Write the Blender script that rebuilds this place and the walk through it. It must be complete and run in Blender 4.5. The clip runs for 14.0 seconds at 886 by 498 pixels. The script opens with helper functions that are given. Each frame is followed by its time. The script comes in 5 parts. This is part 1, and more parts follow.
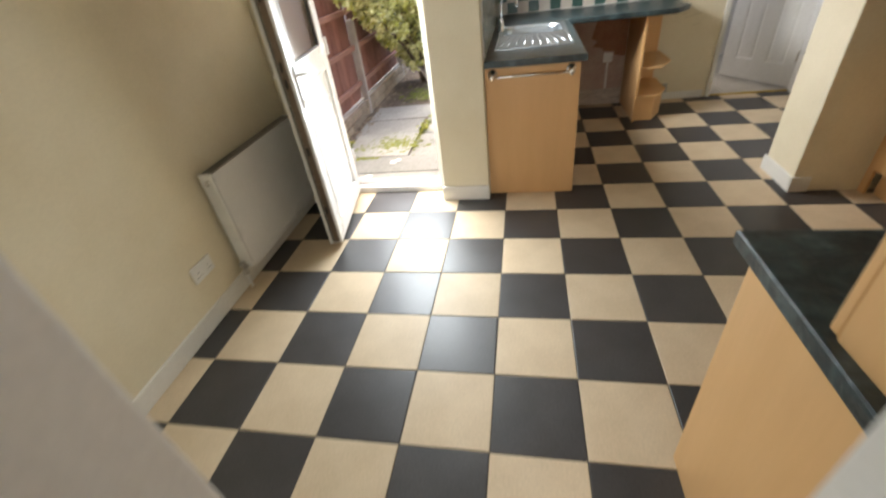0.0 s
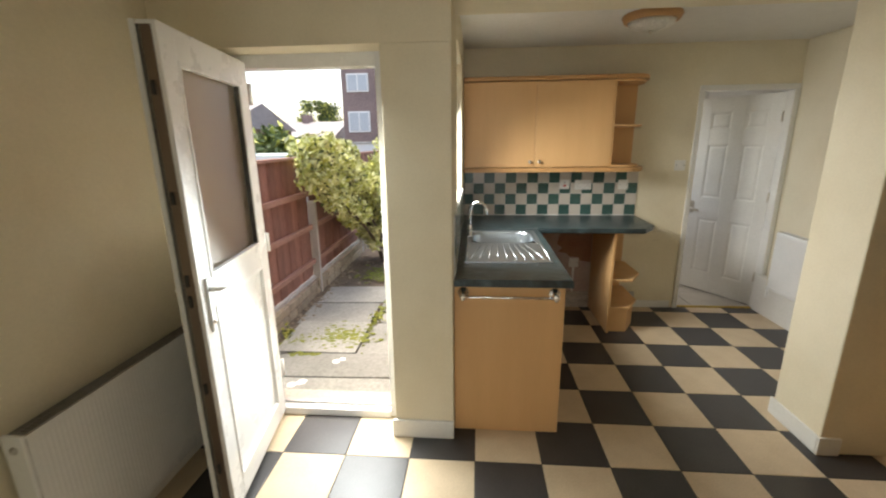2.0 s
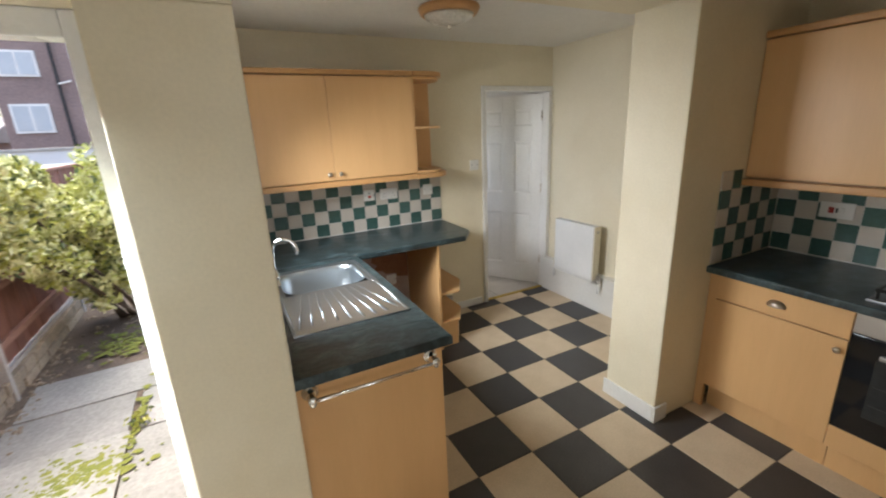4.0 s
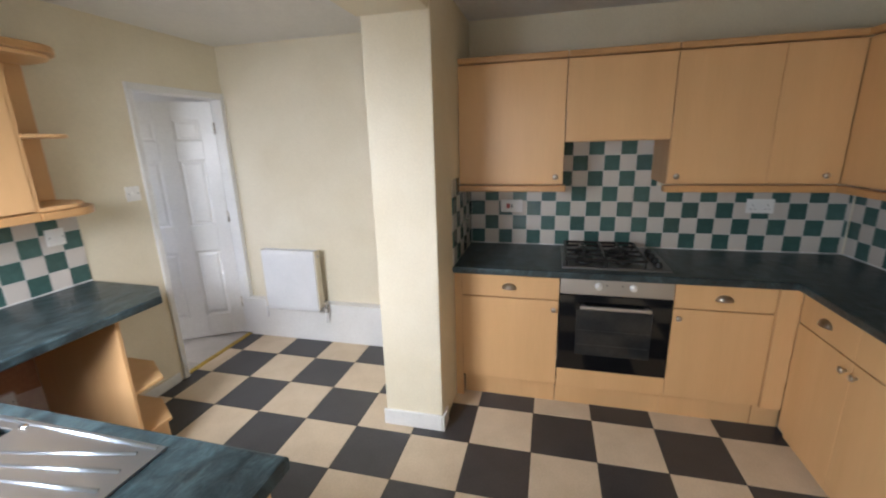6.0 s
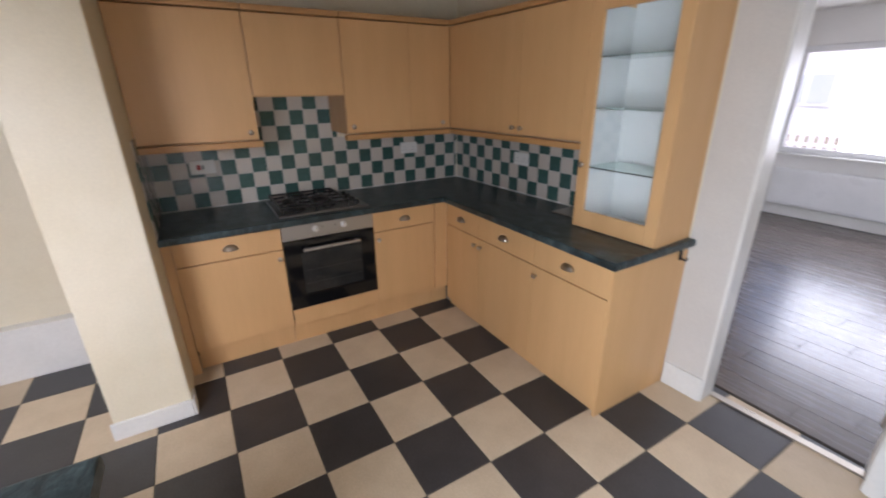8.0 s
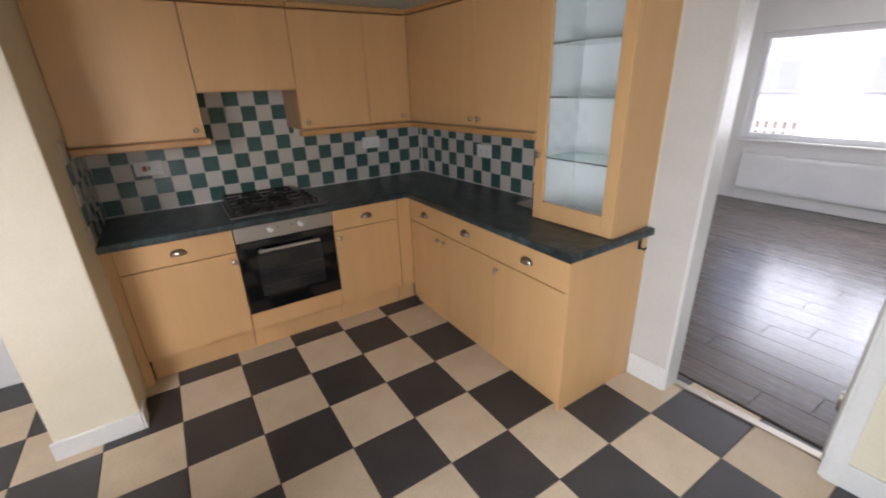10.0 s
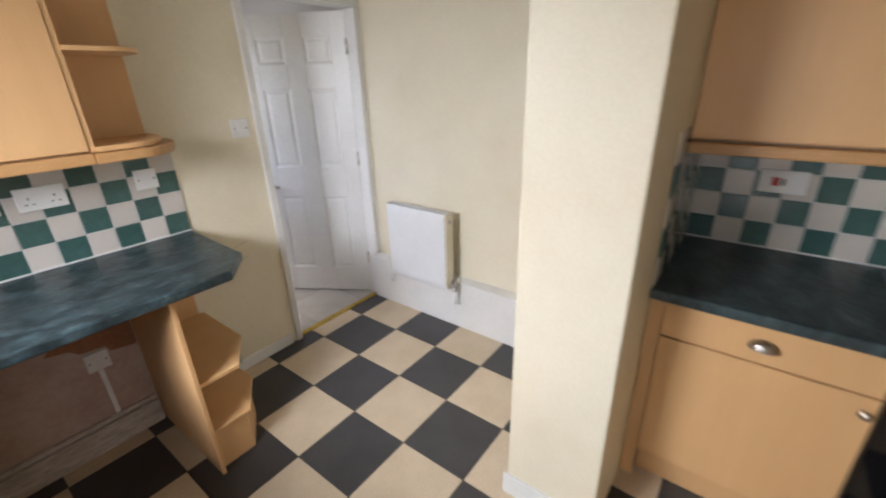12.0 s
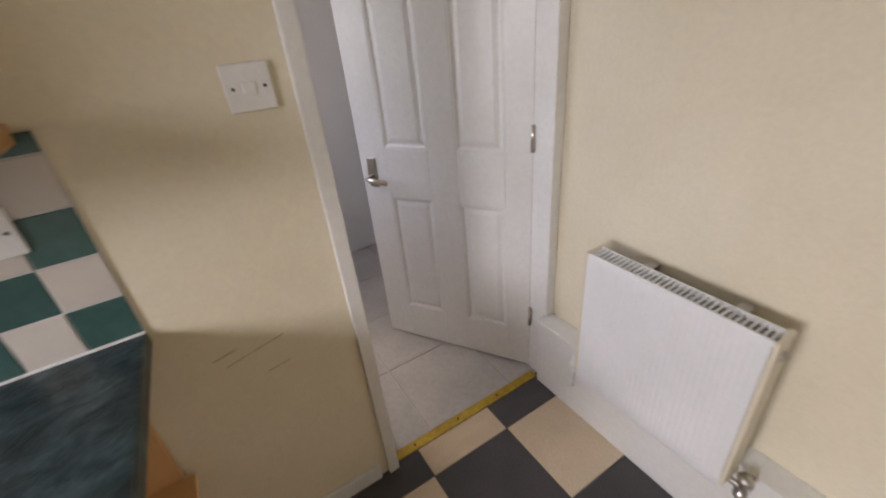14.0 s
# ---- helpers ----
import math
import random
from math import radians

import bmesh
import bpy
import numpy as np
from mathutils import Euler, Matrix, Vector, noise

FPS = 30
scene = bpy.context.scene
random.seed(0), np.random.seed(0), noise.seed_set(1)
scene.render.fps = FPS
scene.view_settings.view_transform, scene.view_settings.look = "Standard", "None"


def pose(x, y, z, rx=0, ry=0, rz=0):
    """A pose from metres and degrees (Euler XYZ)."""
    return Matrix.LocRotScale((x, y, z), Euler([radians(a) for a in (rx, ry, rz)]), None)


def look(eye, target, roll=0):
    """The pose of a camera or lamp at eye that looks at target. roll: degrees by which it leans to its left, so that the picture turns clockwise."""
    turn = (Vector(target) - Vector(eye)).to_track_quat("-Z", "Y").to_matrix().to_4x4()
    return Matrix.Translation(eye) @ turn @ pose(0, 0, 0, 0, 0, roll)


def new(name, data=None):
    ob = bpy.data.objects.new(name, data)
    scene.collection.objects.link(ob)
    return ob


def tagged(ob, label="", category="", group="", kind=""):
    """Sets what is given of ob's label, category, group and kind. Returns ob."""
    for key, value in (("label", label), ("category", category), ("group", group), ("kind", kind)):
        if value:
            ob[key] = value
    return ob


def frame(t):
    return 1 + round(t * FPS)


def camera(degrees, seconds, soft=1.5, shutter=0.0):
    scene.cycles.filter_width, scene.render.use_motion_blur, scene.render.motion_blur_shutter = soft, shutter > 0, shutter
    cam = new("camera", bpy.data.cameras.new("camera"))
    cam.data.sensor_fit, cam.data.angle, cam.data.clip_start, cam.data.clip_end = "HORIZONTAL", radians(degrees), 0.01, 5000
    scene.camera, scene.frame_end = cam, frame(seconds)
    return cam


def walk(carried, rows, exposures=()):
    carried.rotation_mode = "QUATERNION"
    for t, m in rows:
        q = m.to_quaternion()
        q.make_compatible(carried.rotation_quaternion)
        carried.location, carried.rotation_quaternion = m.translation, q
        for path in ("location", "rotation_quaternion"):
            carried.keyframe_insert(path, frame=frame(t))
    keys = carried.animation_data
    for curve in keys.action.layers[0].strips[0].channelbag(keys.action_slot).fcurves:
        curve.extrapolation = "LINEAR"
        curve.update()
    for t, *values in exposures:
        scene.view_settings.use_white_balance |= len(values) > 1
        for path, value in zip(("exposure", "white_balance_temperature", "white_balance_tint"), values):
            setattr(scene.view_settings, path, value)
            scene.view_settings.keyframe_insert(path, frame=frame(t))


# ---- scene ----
cam = camera(93.7, 14.0, soft=2.0, shutter=0.4)
# seconds, eye, target, roll
ROWS = [
    (0, (-0.880, -1.100, 1.451), (-1.262, 0.487, 0.294), -8.0),
    (0.5, (-1.009, -0.855, 1.511), (-1.190, 0.884, 0.540), -5.7),
    (1, (-1.061, -0.678, 1.525), (-1.292, 1.152, 0.751), -3.8),
    (1.5, (-1.037, -0.552, 1.534), (-1.292, 1.337, 0.931), -1.9),
    (2, (-1.004, -0.438, 1.558), (-1.161, 1.494, 1.062), -0.7),
    (2.2, (-1.002, -0.387, 1.586), (-1.075, 1.546, 1.079), -0.3),
    (2.7, (-1.016, -0.248, 1.620), (-0.908, 1.682, 1.135), -0.2),
    (3.2, (-1.080, -0.052, 1.651), (-0.683, 1.823, 1.144), -1.1),
    (3.8, (-1.181, 0.193, 1.667), (-0.396, 1.943, 1.119), -2.3),
    (4.3, (-1.252, 0.350, 1.646), (-0.194, 1.953, 1.088), -2.3),
    (4.5, (-1.296, 0.444, 1.612), (-0.058, 1.917, 1.065), -1.7),
    (5, (-1.339, 0.627, 1.593), (0.249, 1.718, 1.056), -2.5),
    (5.5, (-1.297, 0.792, 1.600), (0.489, 1.564, 1.141), -1.9),
    (6, (-1.232, 0.955, 1.611), (0.640, 1.441, 1.102), -1.6),
    (6.5, (-1.241, 1.133, 1.609), (0.672, 1.251, 1.037), -1.8),
    (7, (-1.296, 1.210, 1.619), (0.575, 0.909, 0.982), -0.9),
    (7.5, (-1.409, 1.196, 1.606), (0.373, 0.586, 0.933), -0.2),
    (8, (-1.469, 1.245, 1.604), (0.140, 0.296, 0.890), -0.7),
    (8.2, (-1.487, 1.270, 1.604), (0.036, 0.204, 0.868), -0.7),
    (8.7, (-1.525, 1.267, 1.602), (-0.093, 0.024, 0.843), -1.1),
    (9.2, (-1.542, 1.203, 1.598), (-0.101, -0.060, 0.836), -1.5),
    (9.8, (-1.513, 1.108, 1.589), (0.029, 0.013, 0.839), -1.8),
    (10.3, (-1.433, 1.066, 1.579), (0.240, 0.255, 0.841), -1.7),
    (10.5, (-1.359, 1.060, 1.571), (0.409, 0.479, 0.840), -1.5),
    (11, (-1.068, 1.114, 1.533), (0.802, 1.111, 0.825), -1.6),
    (11.5, (-0.719, 1.225, 1.562), (1.038, 1.800, 0.798), -1.3),
    (12, (-0.340, 1.296, 1.561), (1.123, 2.421, 0.789), -1.7),
    (12.5, (-0.067, 1.519, 1.526), (1.173, 2.903, 0.788), -1.3),
    (13, (0.171, 1.801, 1.513), (1.222, 3.317, 0.740), -2.2),
    (13.5, (0.425, 2.137, 1.493), (1.358, 3.683, 0.633), -3.7),
    (14, (0.652, 2.497, 1.434), (1.512, 4.011, 0.449), -5.7),
]
walk(cam, [(t, look(eye, target, roll)) for t, eye, target, roll in ROWS],
     [(0, 2.55, 7000, 12), (2, 2.25, 7300, 10), (4.5, 2.55, 6500, 13), (6, 2.8, 6200, 16), (7, 2.8, 6200, 18), (8, 2.5, 6300, 22), (10.5, 2.5, 6500, 19), (12, 2.75, 6300, 17), (12.5, 2.6, 6400, 19), (14, 2.4, 6800, 22)])

# ---- world, sun, large lights ----
world = bpy.data.worlds.new("sky")
scene.world = world
world.use_nodes = True
wn = world.node_tree
sky = wn.nodes.new("ShaderNodeTexSky")
sky.sky_type = 'NISHITA'
sky.sun_disc = False
sky.sun_elevation = radians(72)
sky.sun_rotation = radians(-40)
sky.air_density = 1.0
sky.dust_density = 4.0
wn.links.new(sky.outputs[0], wn.nodes["Background"].inputs[0])
wn.nodes["Background"].inputs[1].default_value = 0.12
sun = new("sun", bpy.data.lights.new("sun", 'SUN'))
sun.data.energy = 0.5
sun.data.angle = radians(40)
sun.data.color = (1.0, 0.95, 0.88)
sun.matrix_world = look((-2.5, 3, 12), (0, 0, 0))


def window_lamp(name, eye, target, w, h, watts, col, spread=180):
    la = bpy.data.lights.new(name, 'AREA')
    la.shape, la.size, la.size_y, la.energy, la.color = 'RECTANGLE', w, h, watts, col
    la.spread = radians(spread)
    ob = new(name, la)
    ob.matrix_world = look(eye, target)
    return ob


# daylight at the window over the sink, at the lounge window and above the yard door
window_lamp("daylight_sink_window", (-1.26, 2.38, 1.66), (-0.26, 2.40, 0.92), 0.68, 0.50, 4.5, (0.88, 0.945, 1.0), 116)
window_lamp("daylight_yard_door", (-1.67, 1.70, 1.12), (-1.06, 0.7, 0.55), 0.50, 1.35, 8.0, (0.80, 0.925, 1.0), 145)
window_lamp("daylight_lounge_window", (-0.8, -5.40, 1.4), (-0.8, 0, 0.2), 2.6, 1.1, 13.0, (0.88, 0.94, 1.0))
# added fill for the lounge, set in an unseen side opening
window_lamp("added_lounge_fill", (-3.05, -2.6, 1.5), (0, -2.2, 1.0), 1.8, 1.2, 2.5, (0.92, 0.96, 1.0))

# added lamp in an unseen opening, only to brighten the lobby
window_lamp("added_lobby_fill", (0.36, 4.35, 1.5), (1.8, 4.2, 1.0), 0.7, 0.8, 0.55, (0.95, 0.98, 1.0))

# ---- plan, in metres ----
XL, XR, XRE, YD, YE = -2.47, 1.67, 1.67, 1.50, 3.45
XA, XN, YN, YT = -1.115, 0.735, 1.495, 1.85
HC = 2.34
T = 1 / 3
TOP, TOPE = 0.885, 0.896
SK = pose(1.67, -0.76, 0, 0, 0, 3.0)      # the lounge wall stands askew: x along it, y into the kitchen
I4 = Matrix.Identity(4)


# ---- materials ----
def nodes_of(name):
    m = bpy.data.materials.new(name)
    m.use_nodes = True
    nt = m.node_tree
    return m, nt, nt.nodes["Principled BSDF"]


def ramp(nt, fac, stops):
    r = nt.nodes.new("ShaderNodeValToRGB")
    e = r.color_ramp.elements
    while len(e) < len(stops):
        e.new(0.5)
    for k, (pos, c) in enumerate(stops):
        e[k].position, e[k].color = pos, (*c, 1)
    nt.links.new(fac, r.inputs[0])
    return r.outputs[0]


def noise_of(nt, scale, detail=4, rough=0.55, stretch=(1, 1, 1), distort=0.0):
    tc = nt.nodes.new("ShaderNodeTexCoord")
    mp = nt.nodes.new("ShaderNodeMapping")
    mp.inputs["Scale"].default_value = stretch
    nt.links.new(tc.outputs["Object"], mp.inputs[0])
    n = nt.nodes.new("ShaderNodeTexNoise")
    n.inputs["Scale"].default_value, n.inputs["Detail"].default_value = scale, detail
    n.inputs["Roughness"].default_value, n.inputs["Distortion"].default_value = rough, distort
    nt.links.new(mp.outputs[0], n.inputs["Vector"])
    return n.outputs["Fac"]


def mixc(nt, fac, a, b, mode='MIX'):
    x = nt.nodes.new("ShaderNodeMix")
    x.data_type, x.blend_type = 'RGBA', mode
    for sock, v in ((x.inputs[0], fac), (x.inputs[6], a), (x.inputs[7], b)):
        if isinstance(v, (int, float)):
            sock.default_value = v
        elif isinstance(v, tuple):
            sock.default_value = (*v, 1)
        else:
            nt.links.new(v, sock)
    return x.outputs[2]


def bump(nt, p, height, strength, dist):
    b = nt.nodes.new("ShaderNodeBump")
    b.inputs["Strength"].default_value, b.inputs["Distance"].default_value = strength, dist
    nt.links.new(height, b.inputs["Height"])
    nt.links.new(b.outputs[0], p.inputs["Normal"])


def surface(name, c0, c1, rough=0.5, metal=0.0, big=1.5, fine=60, stretch=(1, 1, 1), relief=0.1, depth=0.001, vary=0.0, rough_spread=0.1, fine_amount=0.25):
    """Two colours mixed by broad stains, fine grain over them, uneven gloss and fine relief."""
    m, nt, p = nodes_of(name)
    a = noise_of(nt, big, 4, 0.6, stretch)
    b = noise_of(nt, fine, 3, 0.6, stretch)
    col = mixc(nt, ramp(nt, a, [(0.3, (0, 0, 0)), (0.7, (1, 1, 1))]), c0, c1)
    g = ramp(nt, b, [(0.25, (1 - fine_amount,) * 3), (0.75, (1 + fine_amount * 0.4,) * 3)])
    col = mixc(nt, 1.0, col, g, 'MULTIPLY')
    if vary:
        oi = nt.nodes.new("ShaderNodeObjectInfo")
        col = mixc(nt, 1.0, col, ramp(nt, oi.outputs["Random"], [(0, (1 - vary,) * 3), (1, (1 + vary,) * 3)]), 'MULTIPLY')
    nt.links.new(col, p.inputs["Base Color"])
    mr = nt.nodes.new("ShaderNodeMapRange")
    mr.inputs[3].default_value, mr.inputs[4].default_value = rough - rough_spread, rough + rough_spread
    nt.links.new(a, mr.inputs[0])
    nt.links.new(mr.outputs[0], p.inputs["Roughness"])
    p.inputs["Metallic"].default_value = metal
    bump(nt, p, b, relief, depth)
    return m


def marble_laminate(name):
    m, nt, p = nodes_of(name)
    a = noise_of(nt, 10, 8, 0.66, (1, 1.5, 1), 0.45)
    b = noise_of(nt, 70, 5, 0.7)
    # real marbling, its palest bluish stop also carrying the window's sheen
    col = ramp(nt, a, [(0.30, (0.010, 0.016, 0.019)), (0.47, (0.022, 0.038, 0.043)), (0.60, (0.048, 0.080, 0.088)), (0.78, (0.13, 0.18, 0.19))])
    col = mixc(nt, 1.0, col, ramp(nt, b, [(0.3, (0.6, 0.6, 0.6)), (0.7, (1.25, 1.25, 1.25))]), 'MULTIPLY')
    nt.links.new(col, p.inputs["Base Color"])
    p.inputs["Roughness"].default_value = 0.30
    bump(nt, p, a, 0.8, 0.008)
    return m


def glass(name, tint=(0.95, 1, 0.98), rough=0.0, weight=1.0):
    m, nt, p = nodes_of(name)
    p.inputs["Base Color"].default_value = (*tint, 1)
    p.inputs["Roughness"].default_value = rough
    p.inputs["Transmission Weight"].default_value = weight
    p.inputs["IOR"].default_value = 1.45
    return m


def metal(name, col, rough):
    m, nt, p = nodes_of(name)
    p.inputs["Base Color"].default_value = (*col, 1)
    p.inputs["Metallic"].default_value = 1
    n = noise_of(nt, 7, 2)
    mr = nt.nodes.new("ShaderNodeMapRange")
    mr.inputs[3].default_value, mr.inputs[4].default_value = max(0.03, rough - 0.03), rough + 0.04
    nt.links.new(n, mr.inputs[0])
    nt.links.new(mr.outputs[0], p.inputs["Roughness"])
    return m


wall_paint = surface("cream_wall_paint", (0.80, 0.73, 0.57), (0.72, 0.64, 0.47), 0.62, 0, 1.7, 90, relief=0.25, depth=0.0012, fine_amount=0.06)
white_wall = surface("white_wall_paint", (0.80, 0.79, 0.77), (0.74, 0.73, 0.71), 0.65, 0, 1.2, 90, relief=0.2, fine_amount=0.05)
ceil_paint = surface("ceiling_paint", (0.80, 0.78, 0.74), (0.74, 0.72, 0.68), 0.75, 0, 1.4, 40, relief=0.3, fine_amount=0.06)
scuff = surface("scuffed_paint", (0.46, 0.37, 0.25), (0.70, 0.62, 0.45), 0.6, 0, 25, 200, relief=0.2, fine_amount=0.3)
gloss_white = surface("white_gloss_paint", (0.80, 0.79, 0.76), (0.73, 0.72, 0.68), 0.33, 0, 3, 50, relief=0.08, fine_amount=0.06)
upvc = surface("white_upvc", (0.82, 0.82, 0.83), (0.76, 0.77, 0.78), 0.28, 0, 4, 80, relief=0.03, fine_amount=0.04)
upvc_dirt = surface("grey_gasket", (0.05, 0.05, 0.05), (0.14, 0.14, 0.13), 0.5, 0, 12, 60)
enamel = surface("white_radiator_enamel", (0.80, 0.80, 0.80), (0.72, 0.73, 0.73), 0.3, 0, 3, 70, relief=0.03, fine_amount=0.04)
# grey of the radiator top: dirt and slot shade together in the colour
grille_dark = surface("dusty_shaded_grey_enamel", (0.20, 0.185, 0.165), (0.30, 0.28, 0.25), 0.6)
fin_dark = surface("dark_radiator_fins", (0.06, 0.06, 0.055), (0.10, 0.10, 0.09), 0.6)
beech = surface("beech_laminate", (0.72, 0.435, 0.20), (0.67, 0.395, 0.176), 0.40, 0, 1.6, 24, (5, 5, 0.5), relief=0.03, depth=0.0003, vary=0.015, fine_amount=0.03)
beech_edge = surface("beech_edging", (0.58, 0.32, 0.13), (0.50, 0.27, 0.105), 0.38, 0, 3, 30, (0.8, 0.8, 6), relief=0.05, fine_amount=0.15)
carcass = surface("beech_carcass", (0.60, 0.36, 0.17), (0.54, 0.315, 0.14), 0.45, 0, 2, 26, (6, 6, 0.6), relief=0.05, fine_amount=0.06)
cab_white = surface("white_melamine", (0.66, 0.685, 0.67), (0.62, 0.645, 0.63), 0.4, 0, 3, 60, relief=0.03, fine_amount=0.03)
worktop_m = marble_laminate("dark_green_marble_laminate")
dark_tile = surface("charcoal_floor_tile", (0.046, 0.043, 0.044), (0.066, 0.062, 0.063), 0.42, 0, 5, 120, relief=0.12, depth=0.0008, vary=0.16, fine_amount=0.3)
cream_tile = surface("cream_floor_tile", (0.69, 0.56, 0.40), (0.60, 0.475, 0.33), 0.46, 0, 5, 110, relief=0.12, depth=0.0008, vary=0.05, fine_amount=0.12)
cream_tile.node_tree.nodes["Principled BSDF"].inputs["Specular IOR Level"].default_value = 0.20
dark_tile.node_tree.nodes["Principled BSDF"].inputs["Specular IOR Level"].default_value = 0.55
grout = surface("dark_grout", (0.07, 0.06, 0.05), (0.12, 0.10, 0.08), 0.8, 0, 8, 200)
wt_white = surface("white_wall_tile", (0.63, 0.575, 0.51), (0.57, 0.52, 0.46), 0.16, 0, 6, 40, relief=0.05, vary=0.04, fine_amount=0.05)
wt_green = surface("green_wall_tile", (0.045, 0.105, 0.093), (0.060, 0.128, 0.113), 0.18, 0, 6, 40, relief=0.05, vary=0.12, fine_amount=0.15)
wt_grout = surface("white_grout", (0.72, 0.71, 0.68), (0.62, 0.6, 0.57), 0.7, 0, 8, 200)
steel = metal("stainless_steel", (0.74, 0.80, 0.86), 0.40)
hob_steel = metal("dulled_hob_steel", (0.25, 0.25, 0.255), 0.32)
sink_steel = metal("pale_worn_sink_steel", (0.43, 0.48, 0.52), 0.30)
sink_steel.node_tree.nodes["Principled BSDF"].inputs["Metallic"].default_value = 0.95
brushed = metal("brushed_steel", (0.50, 0.48, 0.46), 0.38)
tarnish = metal("tarnished_brown_steel", (0.20, 0.155, 0.125), 0.42)
chrome = metal("chrome", (0.80, 0.80, 0.80), 0.08)
pewter = metal("satin_nickel", (0.62, 0.57, 0.50), 0.28)
brass = surface("worn_brass_strip", (0.62, 0.43, 0.06), (0.45, 0.30, 0.05), 0.4, 0.6, 9, 60, fine_amount=0.3)
black_iron = surface("black_enamel", (0.010, 0.010, 0.010), (0.022, 0.021, 0.020), 0.4, 0, 20, 120)
black_glass = surface("black_oven_glass", (0.004, 0.004, 0.005), (0.006, 0.006, 0.007), 0.06, 0, 3, 50, relief=0.0, rough_spread=0.02)
oven_window = surface("smoked_oven_window", (0.020, 0.021, 0.021), (0.030, 0.031, 0.031), 0.10, 0, 4, 40, relief=0.0, rough_spread=0.03)
plastic_white = surface("white_plastic", (0.82, 0.81, 0.78), (0.76, 0.75, 0.72), 0.3, 0, 9, 60, fine_amount=0.03, relief=0.02)
plastic_red = surface("red_plastic", (0.45, 0.03, 0.02), (0.4, 0.03, 0.02), 0.35)
slot_dark = surface("dark_slot", (0.02, 0.02, 0.02), (0.03, 0.03, 0.03), 0.6)
pane_glass = glass("clear_glass", (1.0, 1.0, 0.99))
# the pinkish tint stands in for the warm kitchen mirrored in the pane
frost_glass = glass("obscured_glass_reflection_tint", (1.0, 0.92, 0.86), 0.30)
shelf_glass = glass("green_edged_shelf_glass", (0.80, 0.95, 0.89))
lamp_glass = surface("frosted_lamp_glass", (0.74, 0.73, 0.69), (0.68, 0.67, 0.63), 0.3)
plaster = surface("bare_brown_plaster", (0.46, 0.31, 0.24), (0.57, 0.45, 0.38), 0.85, 0, 4, 40, relief=0.4, depth=0.002, fine_amount=0.14)
old_paint = surface("old_red_brown_paint", (0.27, 0.105, 0.04), (0.34, 0.15, 0.065), 0.6, 0, 9, 50, relief=0.3, fine_amount=0.25)
old_wood = surface("bare_worn_timber", (0.47, 0.38, 0.30), (0.70, 0.64, 0.57), 0.8, 0, 9, 40, (0.7, 4, 4), relief=0.5, depth=0.002, fine_amount=0.4)
lobby_tile = surface("pale_grey_floor_tile", (0.48, 0.46, 0.42), (0.40, 0.38, 0.35), 0.35, 0, 4, 40, relief=0.1, vary=0.04, fine_amount=0.12)
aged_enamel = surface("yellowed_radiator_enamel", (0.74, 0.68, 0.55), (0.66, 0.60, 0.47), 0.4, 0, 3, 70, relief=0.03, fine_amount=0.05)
strip_paint = surface("greyed_white_wall_paint", (0.68, 0.655, 0.61), (0.60, 0.575, 0.53), 0.6, 0, 1.5, 90, relief=0.2, fine_amount=0.06)
laminate = surface("grey_oak_laminate", (0.135, 0.107, 0.094), (0.085, 0.068, 0.060), 0.27, 0, 3, 20, (0.5, 8, 1), relief=0.15, depth=0.0006, vary=0.18, fine_amount=0.35)
laminate.node_tree.nodes["Principled BSDF"].inputs["Coat Weight"].default_value = 0.10
laminate.node_tree.nodes["Principled BSDF"].inputs["Coat Roughness"].default_value = 0.20
slab_m = surface("weathered_paving", (0.33, 0.335, 0.31), (0.22, 0.23, 0.21), 0.62, 0, 2.2, 40, relief=0.5, depth=0.004, vary=0.28, fine_amount=0.3)
moss = surface("yellow_green_moss", (0.24, 0.26, 0.05), (0.16, 0.20, 0.04), 0.95, 0, 12, 90, relief=0.8, depth=0.006, fine_amount=0.5)
soil = surface("soil_and_grit", (0.19, 0.15, 0.11), (0.10, 0.08, 0.06), 0.95, 0, 3, 50, relief=0.9, depth=0.01, fine_amount=0.5)
fence_red = surface("red_brown_fence_stain", (0.31, 0.145, 0.105), (0.23, 0.103, 0.074), 0.75, 0, 3, 22, (5, 5, 0.5), relief=0.4, depth=0.003, vary=0.2, fine_amount=0.4)
fence_rail = surface("weathered_red_brown_rail", (0.42, 0.24, 0.18), (0.33, 0.17, 0.125), 0.8, 0, 3, 22, (5, 0.5, 5), relief=0.4, depth=0.003, fine_amount=0.35)
concrete = surface("pale_concrete", (0.52, 0.49, 0.44), (0.40, 0.38, 0.34), 0.9, 0, 4, 60, relief=0.4, depth=0.003, fine_amount=0.25)
stone = surface("buff_stone", (0.42, 0.35, 0.25), (0.28, 0.23, 0.17), 0.9, 0, 8, 50, relief=0.6, depth=0.005, vary=0.2, fine_amount=0.35)
# far brick and slate: distance haze is mixed into both colours, hence so pale
brick_brown = surface("hazed_brown_brick", (0.31, 0.225, 0.20), (0.25, 0.18, 0.165), 0.9, 0, 1.2, 14, relief=0.5, depth=0.006, fine_amount=0.3)
slate = surface("hazed_roof_slate", (0.38, 0.37, 0.37), (0.30, 0.29, 0.29), 0.8, 0, 0.8, 12, (1, 1, 3), fine_amount=0.35)
shed_roof = surface("pale_green_felt", (0.34, 0.40, 0.37), (0.27, 0.33, 0.31), 0.8, 0, 1.5, 20, fine_amount=0.2)
leaf_a = surface("yellow_green_leaf", (0.56, 0.58, 0.13), (0.42, 0.46, 0.09), 0.5, 0, 3, 30, fine_amount=0.3)
